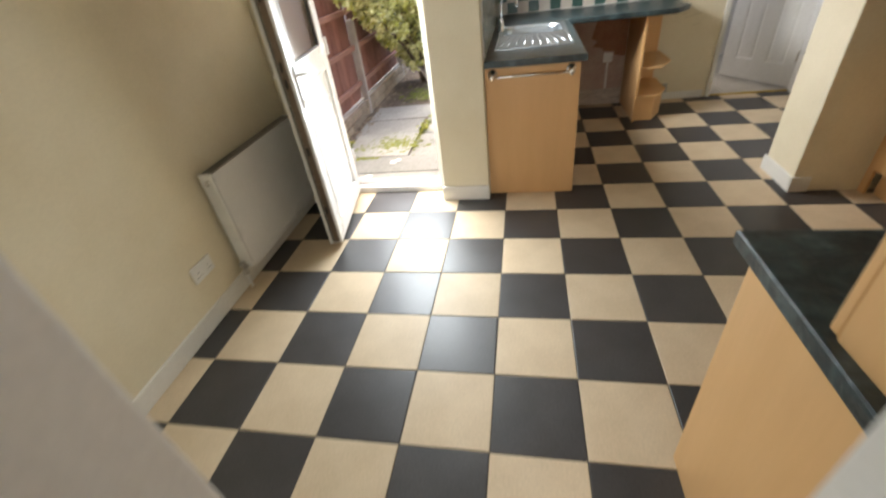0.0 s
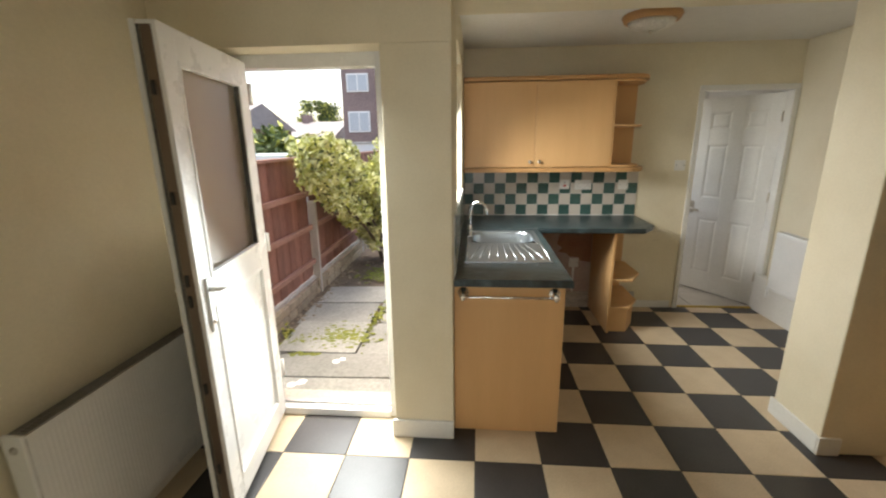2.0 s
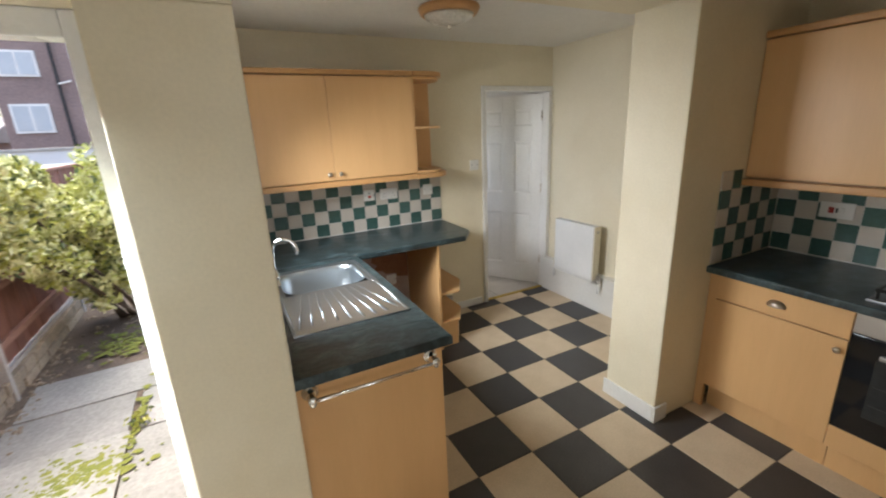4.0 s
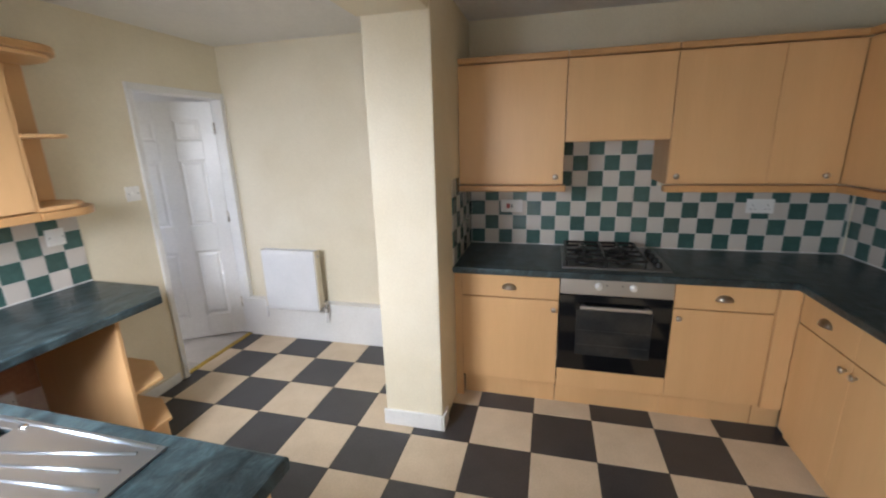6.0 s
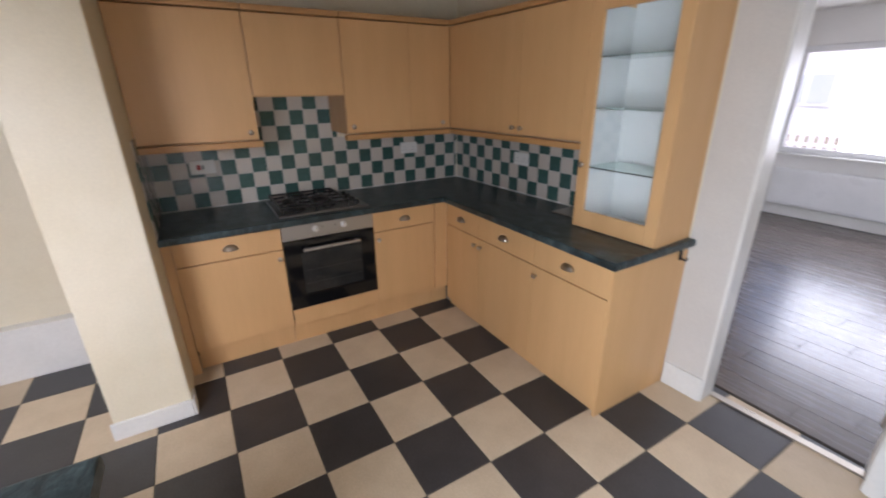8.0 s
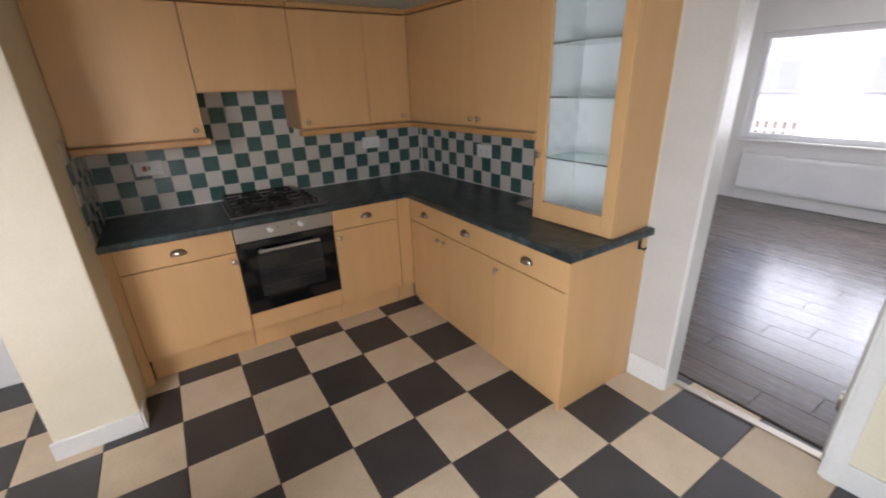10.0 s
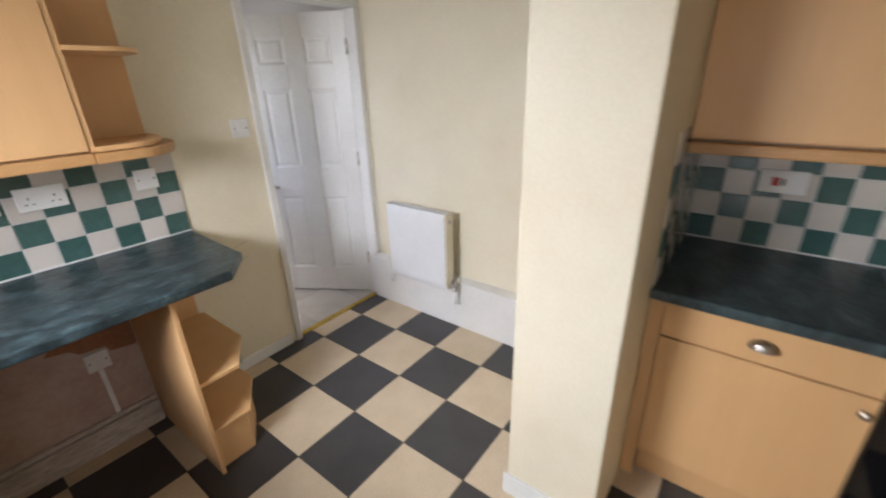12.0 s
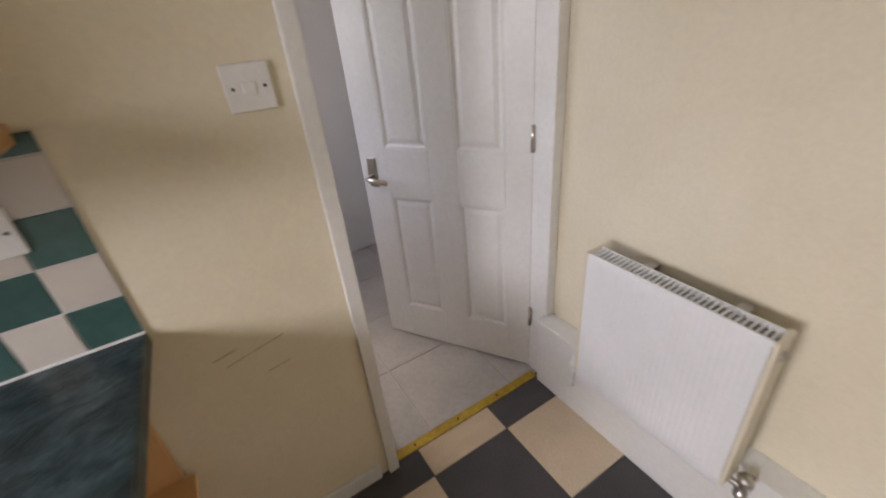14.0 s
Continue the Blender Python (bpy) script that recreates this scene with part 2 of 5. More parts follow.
leaf_b = surface("pale_variegated_leaf", (0.80, 0.81, 0.46), (0.68, 0.70, 0.28), 0.5, 0, 3, 30, fine_amount=0.2)
leaf_c = surface("dark_leaf", (0.08, 0.12, 0.03), (0.12, 0.16, 0.045), 0.5, 0, 3, 30, fine_amount=0.3)
bark = surface("bark", (0.12, 0.085, 0.055), (0.08, 0.06, 0.04), 0.9, 0, 8, 40, relief=0.6)
# opaque house panes, the sky's reflection put into their pale blue-grey
sky_glass = surface("sky_reflection_window_glass", (0.55, 0.58, 0.60), (0.48, 0.52, 0.55), 0.15)


# ---- mesh helpers ----
W = {}


def thing(name, at, label, category, group="", kind=""):
    ob = new(name)
    ob.empty_display_size = 0.05
    ob.location = at
    W[ob] = Matrix.Translation(at)
    return tagged(ob, label, category, group, kind)


def finish(name, bm, m, parent=None, label="", frame_m=None, smooth=False):
    if frame_m is not None:
        bm.transform(frame_m)
    me = bpy.data.meshes.new(name)
    bm.to_mesh(me)
    bm.free()
    me.materials.append(m)
    if smooth:
        for f in me.polygons:
            f.use_smooth = True
    ob = new(name, me)
    W[ob] = I4
    if parent is not None:
        ob.parent = parent
        ob.matrix_parent_inverse = W[parent].inverted()
    return tagged(ob, label)


def part(name, bm, m, parent, label="", frame_m=None, smooth=False):
    return finish(name, bm, m, parent, label, frame_m, smooth)


def struct(name, bm, m, label, category, frame_m=None):
    return tagged(finish(name, bm, m, None, "", frame_m), label, category, "", "structure")


def box(bm, x0, x1, y0, y1, z0, z1, bev=0.0, seg=2):
    v = [bm.verts.new((x, y, z)) for z in (z0, z1) for y in (y0, y1) for x in (x0, x1)]
    fs = [bm.faces.new([v[k] for k in q]) for q in ((0, 2, 3, 1), (4, 5, 7, 6), (0, 1, 5, 4), (2, 6, 7, 3), (0, 4, 6, 2), (1, 3, 7, 5))]
    if bev:
        es = list({e for f in fs for e in f.edges})
        bmesh.ops.bevel(bm, geom=es, offset=bev, segments=seg, profile=0.6, affect='EDGES')
    return bm


def bx(x0, x1, y0, y1, z0, z1, bev=0.0, seg=2):
    return box(bmesh.new(), x0, x1, y0, y1, z0, z1, bev, seg)


def prism(pts, z0, z1, bev=0.0, seg=2, bm=None):
    bm = bm or bmesh.new()
    lo = [bm.verts.new((x, y, z0)) for x, y in pts]
    hi = [bm.verts.new((x, y, z1)) for x, y in pts]
    n = len(pts)
    fs = [bm.faces.new(lo[::-1]), bm.faces.new(hi)]
    fs += [bm.faces.new((lo[k], lo[(k + 1) % n], hi[(k + 1) % n], hi[k])) for k in range(n)]
    bmesh.ops.recalc_face_normals(bm, faces=fs)
    if bev:
        es = list(fs[1].edges) + list(fs[0].edges)
        bmesh.ops.bevel(bm, geom=es, offset=bev, segments=seg, profile=0.6, affect='EDGES')
    return bm


def tube(pts, r, seg=10, bm=None, radii=None):
    """A round rod along a line of points."""
    bm = bm or bmesh.new()
    pts = [Vector(p) for p in pts]
    rings = []
    for k, p in enumerate(pts):
        d = (pts[min(k + 1, len(pts) - 1)] - pts[max(k - 1, 0)]).normalized()
        a = d.orthogonal().normalized() if k == 0 else (prev - d * prev.dot(d)).normalized()
        prev = a
        b = d.cross(a)
        rr = radii[k] if radii else r
        rings.append([bm.verts.new(p + rr * (math.cos(2 * math.pi * s / seg) * a + math.sin(2 * math.pi * s / seg) * b)) for s in range(seg)])
    for q0, q1 in zip(rings, rings[1:]):
        for s in range(seg):
            bm.faces.new((q0[s], q0[(s + 1) % seg], q1[(s + 1) % seg], q1[s]))
    bm.faces.new(rings[0][::-1])
    bm.faces.new(rings[-1])
    return bm


def lathe(profile, m, seg=20, bm=None):
    """Turn (radius, height) round the local z axis and place it by m."""
    bm = bm or bmesh.new()
    rings = []
    for r, h in profile:
        rings.append([bm.verts.new(m @ Vector((max(r, 1e-4) * math.cos(2 * math.pi * s / seg), max(r, 1e-4) * math.sin(2 * math.pi * s / seg), h))) for s in range(seg)])
    for q0, q1 in zip(rings, rings[1:]):
        for s in range(seg):
            bm.faces.new((q0[s], q0[(s + 1) % seg], q1[(s + 1) % seg], q1[s]))
    bm.faces.new(rings[0][::-1])
    bm.faces.new(rings[-1])
    bmesh.ops.recalc_face_normals(bm, faces=bm.faces)
    return bm


# ---- structure: walls, ceilings ----
bm = bx(XL - 0.12, XL, -0.98, YT, 0, HC)
struct("wall_left", bm, wall_paint, "cream painted plaster wall with faint stains", "wall")
bm = bx(XL, -2.24, YD, YT, 0, 1.98)
box(bm, -1.43, XA, YD, YT, 0, 1.98, 0.006)
box(bm, XL, XA, YD, YT, 1.98, HC)
struct("wall_rear", bm, wall_paint, "cream painted wall with a deep door reveal", "wall")
struct("beam", bx(XA, XN, YD + 0.003, YT, 2.17, HC, 0.004), wall_paint, "cream painted boxed beam across the opening", "beam")
struct("wall_nib", bx(XN, XRE, YN, YT - 0.018, 0, HC, 0.008), wall_paint, "cream painted stub wall left as a pillar", "pillar")
wall_right = struct("wall_right", bx(XR, XR + 0.125, -1.02, YN, 0, HC), wall_paint, "cream wall behind the cooker units", "wall")
struct("wall_extension_right", bx(XRE, XRE + 0.125, YN + 0.001, YE + 0.11, 0, HC), wall_paint, "cream painted wall behind the small radiator", "wall")
bm = bx(XA - 0.28, XA, YT, YE + 0.11, 0, 1.22)
box(bm, XA - 0.28, XA, YT, YE + 0.11, 2.10, HC)
box(bm, XA - 0.28, XA, YT, 2.0, 1.22, 2.10)
box(bm, XA - 0.28, XA, 2.75, YE + 0.11, 1.22, 2.10)
wall_sink = struct("wall_sink", bm, wall_paint, "cream wall with a window over the sink", "wall")
bm = bx(XA, 0.875, YE, YE + 0.11, 0, HC)
box(bm, 0.875, XRE, YE, YE + 0.11, 1.985, HC)
wall_back = struct("wall_back", bm, wall_paint, "cream painted wall behind the corner worktop", "wall")
bm = bx(-2.275, 0.02, -0.11, 0, 0, HC, 0.004)
box(bm, -2.945, -2.275, -0.11, 0, 2.03, HC)
box(bm, -4.16, -2.945, -0.11, 0, 0, HC, 0.004)
wall_lounge = struct("wall_lounge", bm, wall_paint, "cream partition wall with an opening to the lounge", "wall", SK)
struct("ceiling", bx(XL - 0.12, XR + 0.16, -1.1, YT, HC, HC + 0.1), ceil_paint, "off-white painted kitchen ceiling", "ceiling")
struct("ceiling_extension", bx(XA - 0.28, XRE + 0.125, YT, YE + 0.11, HC - 0.004, HC + 0.1), ceil_paint, "off-white painted ceiling", "ceiling")

# skirting boards
def skirting(name, x0, x1, y0, y1, h, m=gloss_white, fm=None):
    return struct(name, bx(x0, x1, y0, y1, 0.0, h, 0.006), m, "white gloss painted skirting board", "skirting board", fm)


skirting("baseboard_left", XL, XL + 0.015, -0.93, YD, 0.10)
skirting("baseboard_pier", -1.445, XA + 0.002, YD - 0.016, YD, 0.105)
skirting("baseboard_nib_front", XN - 0.014, 0.83, YN - 0.014, YN, 0.10)
skirting("baseboard_nib_side", XN - 0.014, XN, YN + 0.001, YT - 0.004, 0.10)
skirting("baseboard_back", 0.44, 0.845, YE - 0.014, YE, 0.07)
skirting("baseboard_lounge_end", -2.280, -2.070, 0.004, 0.018, 0.14, gloss_white, SK)
skirting("baseboard_lounge_left", -4.06, -3.0, 0, 0.014, 0.12, gloss_white, SK)
bm = bx(1.598, XRE - 0.001, YT - 0.017, YE - 0.002, 0, 0.325, 0.006)
box(bm, 1.586, XRE - 0.001, YT - 0.016, YE - 0.003, 0.325, 0.340, 0.004)
struct("baseboard_boxing", bm, gloss_white, "white painted boxed-in pipe casing along the wall", "pipe boxing")

struct("trim_white_wall_strip", bx(-2.277, -2.062, 0.0, 0.004, 0.0, 2.30), strip_paint, "greyed white painted wall strip beside the opening", "wall", SK)

# ---- lounge beyond the opening ----
bm = bx(-3.2, 2.2, -5.50, -5.36, 0, 0.80)
box(bm, -3.2, 2.2, -5.50, -5.36, 2.05, 2.5)
box(bm, 1.10, 2.2, -5.50, -5.36, 0.80, 2.05)
box(bm, -3.2, -2.2, -5.50, -5.36, 0.80, 2.05)
struct("wall_lounge_far", bm, white_wall, "white painted lounge wall under a wide window", "wall")
bm = bx(2.05, 2.2, -5.36, -0.80, 0, 2.5)
struct("wall_lounge_side", bm, white_wall, "white painted lounge side wall", "wall")
# unseen wall; its opening is added for the side fill lamp
bm = bx(-3.35, -3.2, -5.5, -3.6, 0, 2.5)
box(bm, -3.35, -3.2, -1.6, -0.95, 0, 2.5)
box(bm, -3.35, -3.2, -3.6, -1.6, 0, 0.85)
box(bm, -3.35, -3.2, -3.6, -1.6, 2.1, 2.5)
struct("wall_lounge_added_gap", bm, white_wall, "white painted lounge wall with an added, unseen opening", "wall")
struct("ceiling_lounge", bx(-3.35, 2.2, -5.5, -1.15, 2.42, 2.52), ceil_paint, "white lounge ceiling", "ceiling")
struct("baseboard_lounge_far", bx(-3.2, 2.05, -5.36, -5.345, 0, 0.13, 0.005), gloss_white, "white lounge skirting board", "skirting board")
floor_lounge = struct("floor_lounge", bx(-3.2, 2.05, -5.36, -1.10, -0.05, -0.008), grout, "grey wood-effect laminate floor", "floor")

# lounge window and view beyond
win = tagged(finish("window_lounge", prism([(-2.2, -5.40), (1.10, -5.40), (1.10, -5.30), (-2.2, -5.30)], 0.775, 0.80, 0.004), gloss_white), "white window with a deep sill", "window", "", "structure")
for x0, x1, z0, z1 in ((-2.2, 1.10, 0.80, 0.87), (-2.2, 1.10, 1.98, 2.05), (-2.2, -2.13, 0.87, 1.98), (1.03, 1.10, 0.87, 1.98), (-0.42, -0.34, 0.87, 1.98)):
    part("window_frame", bx(x0, x1, -5.46, -5.40, z0, z1, 0.006), upvc, win)
for x0, x1 in ((-2.13, -0.42), (-0.34, 1.03)):
    p = part("pane", bx(x0, x1, -5.435, -5.431, 0.87, 1.98), pane_glass, win)
    p.visible_shadow = False

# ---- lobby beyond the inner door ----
# the gap in the left wall is added, for the lobby's fill lamp
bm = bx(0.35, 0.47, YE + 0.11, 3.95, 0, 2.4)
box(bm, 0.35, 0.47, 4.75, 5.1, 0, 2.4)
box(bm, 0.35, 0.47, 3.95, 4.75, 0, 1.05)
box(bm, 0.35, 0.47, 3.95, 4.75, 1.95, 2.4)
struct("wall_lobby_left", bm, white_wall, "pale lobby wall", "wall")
struct("wall_lobby_right", bx(1.78, 1.90, YE + 0.11, 5.1, 0, 2.4), white_wall, "pale lobby side wall", "wall")
struct("wall_lobby_far", bx(0.35, 1.90, 5.1, 5.2, 0, 2.4), white_wall, "pale lobby end wall", "wall")
struct("ceiling_lobby", bx(0.35, 1.90, YE + 0.11, 5.2, 2.36, 2.45), ceil_paint, "white lobby ceiling", "ceiling")
struct("baseboard_lobby", bx(0.47, 0.485, YE + 0.11, 5.1, 0, 0.12, 0.004), gloss_white, "white lobby skirting board", "skirting board")
floor_lobby = struct("floor_lobby", bx(0.35, 1.90, YE + 0.02, 5.1, -0.05, -0.006), wt_grout, "pale grey tiled lobby floor", "floor")


# ---- shared small builders ----
def gridslab(xs, ys, skip, z0, z1, bev=0.0, seg=3):
    """A slab over a grid of lines, with some cells left open; its upper rim is rounded."""
    bm = bmesh.new()
    vs = {}

    def vert(i, j, k):
        if (i, j, k) not in vs:
            vs[i, j, k] = bm.verts.new((xs[i], ys[j], z1 if k else z0))
        return vs[i, j, k]
    cells = {(i, j) for i in range(len(xs) - 1) for j in range(len(ys) - 1)} - set(skip)
    rim = []
    for i, j in cells:
        bm.faces.new((vert(i, j, 1), vert(i + 1, j, 1), vert(i + 1, j + 1, 1), vert(i, j + 1, 1)))
        bm.faces.new((vert(i, j, 0), vert(i, j + 1, 0), vert(i + 1, j + 1, 0), vert(i + 1, j, 0)))
        for a, b, n in (((i, j), (i + 1, j), (i, j - 1)), ((i + 1, j), (i + 1, j + 1), (i + 1, j)), ((i + 1, j + 1), (i, j + 1), (i, j + 1)), ((i, j + 1), (i, j), (i - 1, j))):
            if n not in cells:
                bm.faces.new((vert(*a, 0), vert(*b, 0), vert(*b, 1), vert(*a, 1)))
                rim.append((vert(*a, 1), vert(*b, 1)))
    if bev:
        es = [e for e in (bm.edges.get(r) for r in rim) if e]
        bmesh.ops.bevel(bm, geom=es, offset=bev, segments=seg, profile=0.5, affect='EDGES')
    return bm


def rounded_ring(bm, x0, x1, y0, y1, r, z, n=5):
    out = []
    for cx, cy, a0 in ((x1 - r, y1 - r, 0), (x0 + r, y1 - r, 90), (x0 + r, y0 + r, 180), (x1 - r, y0 + r, 270)):
        for k in range(n + 1):
            a = radians(a0 + 90 * k / n)
            out.append(bm.verts.new((cx + r * math.cos(a), cy + r * math.sin(a), z)))
    return out


def knob(parent, m, mm=pewter):
    """Small round knob; local y points away from the door."""
    f = m @ pose(0, 0, 0, -90, 0, 0)
    part("knob", lathe([(0.007, 0), (0.006, 0.012), (0.013, 0.016), (0.015, 0.021), (0.012, 0.026), (0.002, 0.028)], f, 14), mm, parent, "satin metal knob", None, True)


def cup_handle(parent, m):
    bm = bmesh.new()
    rows = []
    for a in range(7):
        t = math.pi / 2 * a / 6
        rows.append([bm.verts.new(m @ Vector((0.042 * math.cos(math.pi * s / 12) * max(0.05, math.cos(t * 0.96)), 0.002 + 0.028 * math.sin(math.pi * s / 12) * max(0.05, math.cos(t * 0.96)), 0.032 * math.sin(t) - 0.012))) for s in range(13)])
    for q0, q1 in zip(rows, rows[1:]):
        for s in range(12):
            bm.faces.new((q0[s], q0[s + 1], q1[s + 1], q1[s]))
    bmesh.ops.solidify(bm, geom=bm.faces[:], thickness=0.002)
    bmesh.ops.recalc_face_normals(bm, faces=bm.faces)
    part("cup_handle", bm, pewter, parent, "satin metal cup handle", None, True)


def front(parent, name, m, x0, x1, z0, z1, knob_at=None, cup=False, mm=beech, label=""):
    """A door or drawer front in a frame m whose y points out of the cabinet; its face lies at y = 0."""
    p = part(name, bx(x0 + 0.0007, x1 - 0.0007, -0.019, 0, z0 + 0.0012, z1 - 0.0012, 0.0025), mm, parent, label, m)
    if knob_at:
        knob(p, m @ pose(knob_at[0], 0, knob_at[1]))
    if cup:
        cup_handle(p, m @ pose((x0 + x1) / 2, 0, (z0 + z1) / 2 - 0.002))
    return p


def radiator(name, m, length, z0, z1, label, valve_end=0, gap=0.0, top_m=enamel, side_m=enamel):
    """Panel radiator against a wall: local x along it, y into the room."""
    at = (m @ Vector((length / 2, 0.04, z0)))
    rad = thing(name, at, label, "radiator")
    bm = bmesh.new()
    n = int(length / 0.0167)
    prof = []
    for k in range(n * 4 + 1):
        x = 0.012 + (length - 0.024) * k / (n * 4)
        edge = min(1.0, min(x - 0.012, length - 0.012 - x) / 0.05)
        prof.append((x, 0.096 - 0.0028 * max(0.0, edge) * (0.5 - 0.5 * math.cos(2 * math.pi * k / 4))))
    zs = [(z0, -0.006), (z0 + 0.012, 0.0), (z0 + 0.05, 0.0), (z1 - 0.05, 0.0), (z1 - 0.012, 0.0), (z1, -0.006)]
    rows = [[bm.verts.new((x, (y if 2 <= i <= 3 else 0.096) + d, z)) for x, y in prof] for i, (z, d) in enumerate(zs)]
    for q0, q1 in zip(rows, rows[1:]):
        for s in range(len(prof) - 1):
            bm.faces.new((q0[s], q0[s + 1], q1[s + 1], q1[s]))
    part("front_panel", bm, enamel, rad, "", m, True)
    part("back_panel", bx(0.012, length - 0.012, 0.028, 0.036, z0, z1 - 0.004, 0.003), enamel, rad, "", m)
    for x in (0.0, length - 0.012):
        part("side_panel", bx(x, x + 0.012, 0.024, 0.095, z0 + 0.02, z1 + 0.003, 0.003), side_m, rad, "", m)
    bm = bx(0.012, length - 0.012, 0.034, 0.039, z1 - 0.006, z1 + 0.002)
    box(bm, 0.012, length - 0.012, 0.086, 0.092, z1 - 0.006, z1 + 0.002)
    for k in range(int(length / 0.014)):
        x = 0.018 + k * 0.014
        if x < length - 0.022:
            box(bm, x, x + 0.006, 0.039, 0.086, z1 - 0.005, z1 + 0.001)
    part("top_grille", bm, top_m, rad, "slotted top grille", m)
    part("fin", bx(0.02, length - 0.02, 0.040, 0.084, z0 + 0.03, z1 - 0.012), fin_dark, rad, "", m)
    e = 0.0 if valve_end == 0 else length
    s = -1 if valve_end == 0 else 1
    part("bleed_plug", lathe([(0.013, 0), (0.013, 0.004), (0.007, 0.004), (0.006, 0.009), (0.001, 0.009)], pose(e, 0.06, z1 - 0.045, 0, 90 * s, 0), 14), brushed, rad, "", m, True)
    v = part("valve", lathe([(0.010, 0), (0.016, 0.004), (0.016, 0.018), (0.010, 0.020), (0.010, 0.055), (0.018, 0.058), (0.018, 0.075), (0.004, 0.08)], pose(e + s * 0.03, 0.06, z0 - 0.01), 14), brushed, rad, "metal radiator valve", m, True)
    part("tail", tube([(e - s * 0.02, 0.06, z0 + 0.025), (e + s * 0.035, 0.06, z0 + 0.025)], 0.009), brushed, v, "", m, True)
    part("pipe", tube([(e + s * 0.03, 0.06, z0 - 0.008), (e + s * 0.03, 0.06, z0 - 0.10)], 0.0075), enamel, rad, "", m, True)
    f = length - e
    part("lockshield", lathe([(0.009, 0), (0.014, 0.004), (0.014, 0.02), (0.009, 0.022), (0.009, 0.045), (0.003, 0.05)], pose(f - s * 0.03, 0.06, z0 + 0.0), 12), plastic_white, rad, "", m, True)
    part("pipe", tube([(f - s * 0.03, 0.06, z0), (f - s * 0.03, 0.06, z0 - 0.09)], 0.0075), enamel, rad, "", m, True)
    for x in (0.12, length - 0.12):
        part("bracket", bx(x - 0.015, x + 0.015, -gap, 0.030, z0 + 0.08, z1 - 0.04, 0.002), brushed, rad, "", m)
    return rad


def plate(name, m, w, h, label, kind, group=""):
    """A wiring plate; local x along the wall, y out of it, centre at the origin."""
    t = thing(name, m.translation, label, "socket" if kind != "switch" else "switch", group)
    body = part("plate", bx(-w / 2, w / 2, 0, 0.010, -h / 2, h / 2, 0.003), plastic_white, t, "", m)
    if kind == "double":
        for s in (-1, 1):
            for dx, dz, a, b in ((0, 0.012, 0.004, 0.009), (-0.011, -0.010, 0.008, 0.004), (0.011, -0.010, 0.008, 0.004)):
                part("pin_slot", bx(s * 0.038 + dx - a / 2, s * 0.038 + dx + a / 2, 0.0102, 0.0106, dz - b / 2 - 0.008, dz + b / 2 - 0.008), slot_dark, body, "", m)
            part("rocker", bx(s * 0.012 - 0.006, s * 0.012 + 0.006, 0.0095, 0.0135, 0.012, 0.030, 0.0015), plastic_white, t, "", m)
    if kind in ("blank", "switch"):
        for s in (-1, 1):
            part("screw", lathe([(0.0035, 0), (0.0035, 0.0012), (0.0005, 0.0012)], m @ pose(s * 0.030, 0.0098, 0, -90), 10), slot_dark, t)
    if kind == "switch":
        part("rocker", bx(-0.012, 0.012, 0.009, 0.0135, -0.011, 0.011, 0.002), plastic_white, t, "", m)
    if kind == "cooker":
        part("rocker", bx(-0.032, -0.012, 0.0095, 0.014, -0.016, 0.016, 0.002), plastic_white, t, "", m)
        part("rocker", bx(0.010, 0.034, 0.0095, 0.014, -0.016, 0.016, 0.002), plastic_red, t, "red rocker switch", m)
        part("indicator", bx(-0.006, 0.003, 0.0095, 0.0115, -0.012, 0.012), slot_dark, t, "", m)
    if kind == "red":
        part("rocker", bx(-0.013, 0.011, 0.0095, 0.014, -0.022, -0.002, 0.002), plastic_red, t, "red rocker switch", m)
        part("neon", bx(-0.008, 0.006, 0.0095, 0.0112, 0.012, 0.020), slot_dark, t, "", m)
        for s in (-1, 1):
            part("screw", lathe([(0.0035, 0), (0.0035, 0.0012), (0.0005, 0.0012)], m @ pose(s * 0.030, 0.0098, 0, -90), 10), slot_dark, t)
    return t


FACE_R = pose(0, 0, 0, 0, 0, 90)      # y out of the right wall, towards -x


def on_right(x, y, z):
    return pose(x, y, z) @ FACE_R


def on_back(x, z, y=YE):
    return pose(x, y, z, 0, 0, 180)


# ---- yard door: frame and open leaf ----
fr = tagged(finish("door_1", bx(-2.24, -2.165, 1.655, 1.725, 0.0, 1.98, 0.005), upvc), "white plastic door frame set deep in the reveal", "door frame", "", "structure")
part("frame_jamb", bx(-1.49, -1.43, 1.655, 1.725, 0.0, 1.98, 0.005), upvc, fr)
part("frame_head", bx(-2.165, -1.49, 1.655, 1.725, 1.915, 1.98, 0.005), upvc, fr)
part("threshold", bx(-2.165, -1.49, 1.64, 1.725, 0.0, 0.045, 0.005), upvc, fr)
part("threshold_bar", bx(-2.165, -1.49, 1.69, 1.722, 0.045, 0.062, 0.004), brushed, fr, "aluminium weather bar")
part("strike_plate", bx(-1.4915, -1.489, 1.675, 1.70, 0.95, 1.06), pewter, fr)
part("sill", bx(-2.30, -1.40, 1.725, 1.90, -0.03, 0.0, 0.006), concrete, fr, "worn concrete step")
LEAF = pose(-2.125, 1.650, 0, 0, 0, -81.0)
leaf = thing("yard_door", (LEAF @ Vector((0.3, -0.03, 0.03))), "white plastic half-glazed door standing open", "door")
LW, Z0, Z1 = 0.735, 0.03, 1.945
